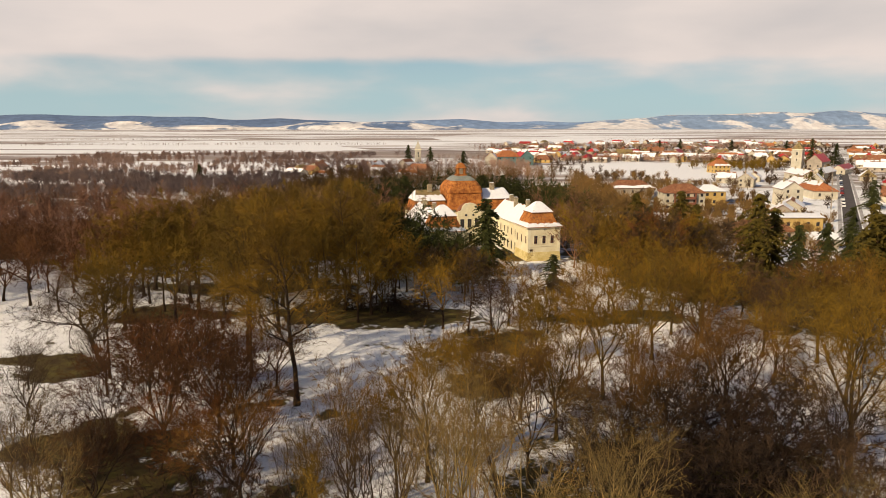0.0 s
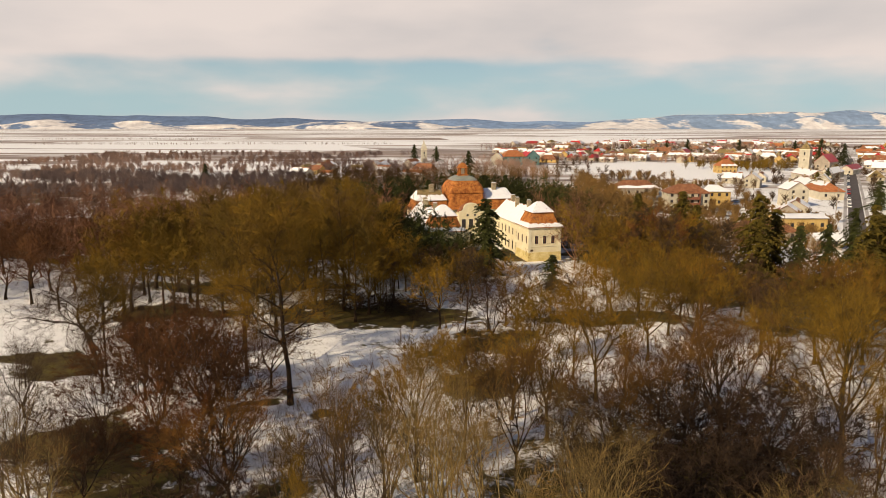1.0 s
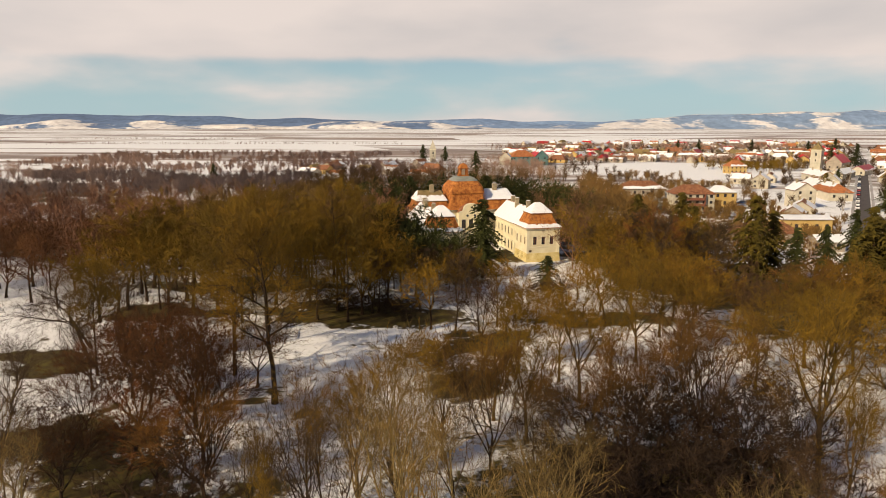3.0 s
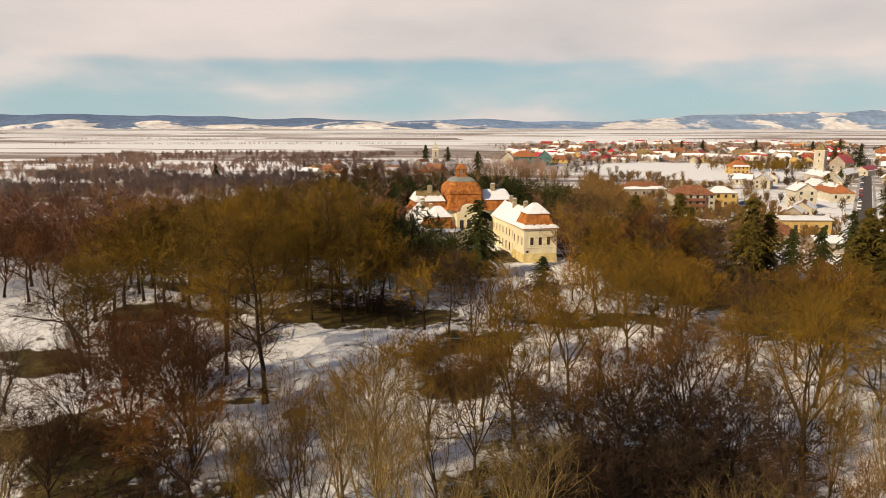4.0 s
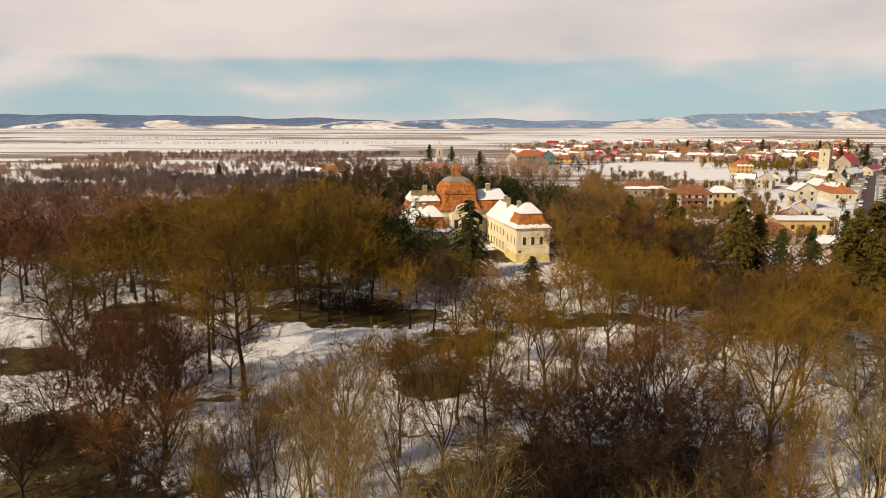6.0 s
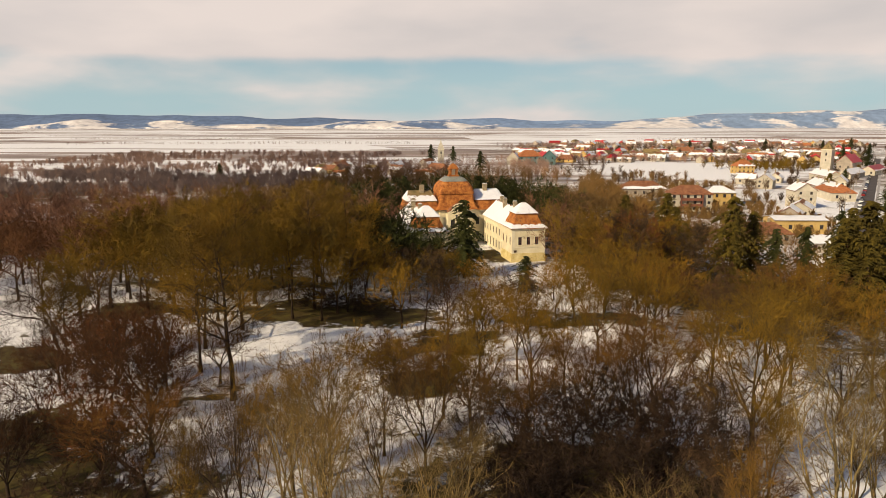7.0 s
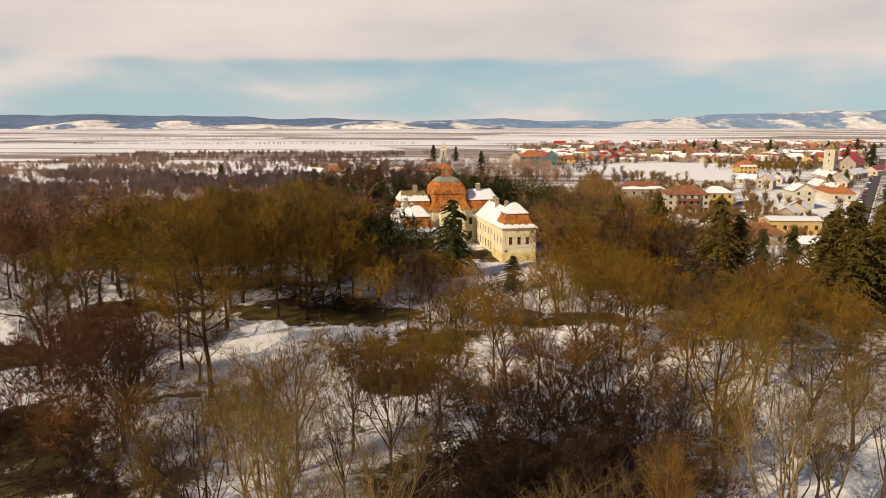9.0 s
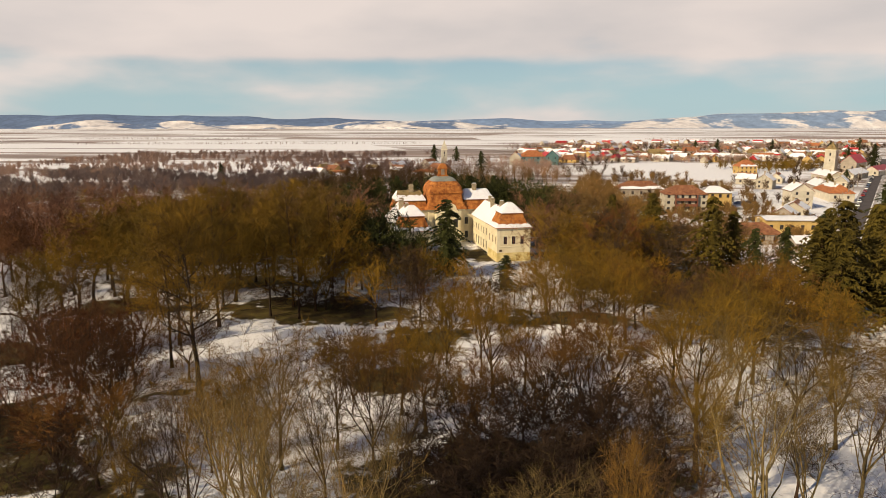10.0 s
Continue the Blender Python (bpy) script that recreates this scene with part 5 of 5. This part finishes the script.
def street(n, x0, x1, y0, y1, red=False):
    put = tries = 0
    while put < n and tries < n * 40:
        tries += 1
        x, y = town_rng.uniform(x0, x1), town_rng.uniform(y0, y1)
        if abs(x - road_x(y)) < 13 or ((x - 178) / 70) ** 2 + ((y - 545) / 105) ** 2 < 1 or any((x - a) ** 2 + (y - b) ** 2 < (r + 7) ** 2 for a, b, r in BUILT):
            continue
        rm, rn = town_rng.choice(ROOFS)
        wm, wn = town_rng.choice(WALLS)
        sn = town_rng.choice(((1, 1), (0.9, 0.8), (0.6, 0.5), (0.8, 0.9), (0.4, 1), (0.5, 0.6), (0, 0.3), (0, 0.2)))
        w = town_rng.uniform(9, 20)
        house(x, y, RY + town_rng.choice((0, 90)) + town_rng.uniform(-6, 6), w, town_rng.uniform(7, 10), town_rng.uniform(2.6, 3.6), town_rng.uniform(2.8, 4.2), wm, rm,
              "%s village house with a %s roof%s" % (wn, rn, " under snow" if sn[0] + sn[1] > 1.2 else ""), 1, town_rng.random() < 0.35, sn, max(2, int(w / 4)) if y < 600 else 2, chim=town_rng.choice((1, 1, 0)))
        BUILT.append((x, y, w * 0.55))
        put += 1


street(20, 175, 330, 300, 480)
street(110, 60, 460, 640, 860)
street(90, 100, 680, 860, 1250)
street(50, 290, 560, 430, 820)
street(12, -115, -10, 430, 570)


# ---- street, pavements, cars, poles ----
def ribbon(name, x_off, half, z, height, material, label, y0=175, y1=720):
    b = Build()
    d = Vector((0.4932, 0.8699, 0))
    s = Vector((0.8699, -0.4932, 0))
    o = Vector((148, 243, 0))
    n = 40
    rings = []
    for i in range(n + 1):
        t = (y0 - 243 + (y1 - y0) * i / n) / 0.8699
        p = o + d * t + s * x_off
        rings.append([p - s * half + Vector((0, 0, z - 0.3)), p + s * half + Vector((0, 0, z - 0.3)), p + s * half + Vector((0, 0, z + height)), p - s * half + Vector((0, 0, z + height))])
    b.loft(rings)
    return tagged(new(name, b.mesh(name, material)), label, name, kind="structure")


ribbon("road", 0, 2.8, 0.0, 0.08, ASPHALT, "wet dark asphalt main street")
PAVING = plain("pavement_slush", (0.2, 0.18, 0.16), (0.55, 0.53, 0.52), 0.35, 0.8)
ribbon("pavement", -3.9, 0.6, 0.0, 0.2, PAVING, "slushy grey pavement beside the street")
ribbon("pavement", 3.9, 0.6, 0.0, 0.2, PAVING, "slushy grey pavement beside the street")

CAR_PAINTS = [plain("car_paint_" + n, c, tuple(q * 1.15 for q in c), 0.3, 0.3, 0.2, 0) for n, c in (("dark", (0.03, 0.03, 0.035)), ("blue", (0.04, 0.07, 0.14)), ("silver", (0.4, 0.41, 0.42)), ("red", (0.3, 0.02, 0.02)), ("white", (0.7, 0.7, 0.68)))]
RUBBER = plain("tyre_rubber", (0.015, 0.015, 0.015), (0.03, 0.03, 0.03), 4, 0.8)


def car(x, y, yaw, paint, word):
    c = thing("car", pose(x, y, 0.09, 0, 0, yaw), "parked %s hatchback beside the street" % word, "car", "parked cars")
    b = Build()
    prof = ((-2.1, 0.35, 0.62), (-2.05, 0.3, 0.86), (-1.3, 0.28, 0.95), (1.2, 0.28, 0.98), (2.05, 0.3, 0.82), (2.1, 0.35, 0.6))
    b.loft([[(-0.84, y_, lo), (0.84, y_, lo), (0.84, y_, hi - 0.12), (0.74, y_, hi), (-0.74, y_, hi), (-0.84, y_, hi - 0.12)] for y_, lo, hi in prof])
    part("body", b, paint, c)
    b = Build()
    b.loft([rect(-0.74, 0.74, -1.75, 1.05, 0.93), rect(-0.6, 0.6, -1.35, 0.45, 1.42), rect(-0.52, 0.52, -1.2, 0.3, 1.46)])
    part("cabin", b, GLASS, c, "dark tinted windows")
    b = Build()
    b.box(-0.56, 0.56, -1.25, 0.35, 1.455, 1.5)
    part("roof", b, paint, c)
    for sx in (-0.82, 0.82):
        for yy in (-1.3, 1.3):
            q = Build()
            q.tube([Vector((sx - 0.1, yy, 0.32)), Vector((sx + 0.1, yy, 0.32))], [0.32, 0.32], 12)
            q.f.append(tuple(range(11, -1, -1)))
            wh = part("wheel", q, RUBBER, c)
            q = Build()
            k = 0.105 if sx > 0 else -0.105
            q.tube([Vector((sx + k * 0.9, yy, 0.32)), Vector((sx + k * 1.1, yy, 0.32))], [0.19, 0.17], 10)
            part("rim", q, SHEET_GREY, wh)


car_rng = random.Random(3)
WORDS = ("dark", "blue", "silver", "red", "white")
for i in range(16):
    yy = 300 + i * 13 + car_rng.uniform(-3, 3)
    k = car_rng.randrange(5)
    car(road_x(yy) - 2.6, yy, RY, CAR_PAINTS[k], WORDS[k])
for xx, yy, yw, k in ((134, 316, 80, 1), (139, 318, 84, 0), (128, 312, 70, 4), (120, 262, 10, 0)):
    car(xx, yy, yw, CAR_PAINTS[k], WORDS[k])


def pole(x, y, h=8.5):
    c = thing("utility_pole", pose(x, y, 0, 0, 0, RY), "grey concrete utility pole with a cross arm", "utility pole", "street poles")
    b = Build()
    b.tube([Vector((0, 0, -0.3)), Vector((0, 0, h))], [0.17, 0.1], 8)
    part("post", b, WALL_GREY, c)
    b = Build()
    b.box(-0.9, 0.9, -0.06, 0.06, h - 0.6, h - 0.46)
    part("cross_arm", b, WOOD_DARK, c)
    b = Build()
    b.tube([Vector((0, 0, h - 1)), Vector((0.9, 0, h - 0.3)), Vector((1.6, 0, h - 0.2))], [0.04, 0.035, 0.06], 6)
    part("lamp_arm", b, SHEET_GREY, c)


pole(109, 178)
for i in range(9):
    yy = 215 + 38 * i
    pole(road_x(yy) - 8.3, yy)


# ---- trees of the town and the woods far off ----
def far_wood(name, spots, seed, material, label, twigs=60):
    """Leafless trees far away, as one mesh of trunks and fine branches."""
    rng = random.Random(seed)
    b = Build()
    for x, y, h in spots:
        b.spike(Vector((x, y, 0)), Vector((x, y, h * 0.8)), 0.22)
        wide = h * rng.uniform(0.28, 0.42)
        for k in range(twigs):
            az, lift = rng.uniform(0, 6.283), rng.uniform(0.15, 0.75)
            p = Vector((x + rng.gauss(0, wide * 0.3), y + rng.gauss(0, wide * 0.3), h * lift))
            q = p + Vector((math.cos(az) * wide * 0.6, math.sin(az) * wide * 0.6, h * rng.uniform(0.12, 0.34)))
            b.blade(p, q, rng.uniform(0.09, 0.16))
    return tagged(new(name, b.mesh(name, material)), label, "trees", kind="stuff")


far_rng = random.Random(12)


def spots(n, x0, x1, y0, y1, h0, h1, thin=0.0, scale=90.0):
    out = []
    while len(out) < n:
        x, y = far_rng.uniform(x0, x1), far_rng.uniform(y0, y1)
        if noise.noise(Vector((x / scale, y / (scale * 0.6), 4))) < thin or abs(x - 10) > 0.75 * y + 30 or any((x - a) ** 2 + (y - c) ** 2 < (r * 0.8) ** 2 for a, c, r in BUILT) \
                or abs(x - road_x(y)) < 7 or ((x - 178) / 66) ** 2 + ((y - 545) / 98) ** 2 < 1 or ((x + 132) / 22) ** 2 + ((y - 312) / 22) ** 2 < 1:
            continue
        out.append((x, y, far_rng.uniform(h0, h1)))
    return out


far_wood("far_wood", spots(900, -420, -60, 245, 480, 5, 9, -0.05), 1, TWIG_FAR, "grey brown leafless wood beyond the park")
far_wood("garden_wood", spots(620, -75, 78, 250, 440, 9, 13, -0.3) + spots(110, 78, 150, 315, 470, 5, 8, -0.3) + spots(150, 84, 150, 200, 300, 3, 6, -0.3), 2, TWIG_GARDEN, "brown leafless trees behind the manor")
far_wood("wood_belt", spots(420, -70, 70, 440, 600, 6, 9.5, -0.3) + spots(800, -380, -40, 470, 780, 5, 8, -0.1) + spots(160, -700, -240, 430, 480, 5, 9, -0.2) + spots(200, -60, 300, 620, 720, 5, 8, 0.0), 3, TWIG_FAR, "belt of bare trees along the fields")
far_wood("town_trees", spots(1000, 70, 620, 290, 1100, 4, 8, -0.2, 45), 4, TWIG_GREY, "bare garden trees among the houses")
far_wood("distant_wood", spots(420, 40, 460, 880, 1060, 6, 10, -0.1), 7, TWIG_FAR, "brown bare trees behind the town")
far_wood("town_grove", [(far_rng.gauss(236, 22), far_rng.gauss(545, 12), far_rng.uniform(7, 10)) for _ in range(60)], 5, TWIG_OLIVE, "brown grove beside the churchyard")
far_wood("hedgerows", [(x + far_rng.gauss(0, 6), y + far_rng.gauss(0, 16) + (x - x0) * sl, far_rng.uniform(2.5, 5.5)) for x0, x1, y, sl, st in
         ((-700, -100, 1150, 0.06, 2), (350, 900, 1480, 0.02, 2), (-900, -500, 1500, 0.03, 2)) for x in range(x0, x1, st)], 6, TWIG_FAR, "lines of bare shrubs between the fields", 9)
for kind, x, y, h, wide in ((1, 322, 600, 17, 1.2), (0, 338, 590, 20, 1.1), (1, 268, 850, 16, 1.1), (0, 300, 870, 17, 1.2), (1, 378, 900, 16, 1.2), (0, 440, 880, 15, 1.2), (1, 500, 930, 17, 1.2),
                            (1, -32, 634, 17, 1.3), (0, -12, 650, 15, 1.2), (1, 14, 470, 18, 1.2), (0, 184, 290, 13, 1.5), (2, 190, 352, 12, 1.4), (1, 230, 415, 10, 1.4), (0, -150, 420, 12, 1.2)):
    conifer(kind, x, y, h, wide, "dark spruce among the village gardens")
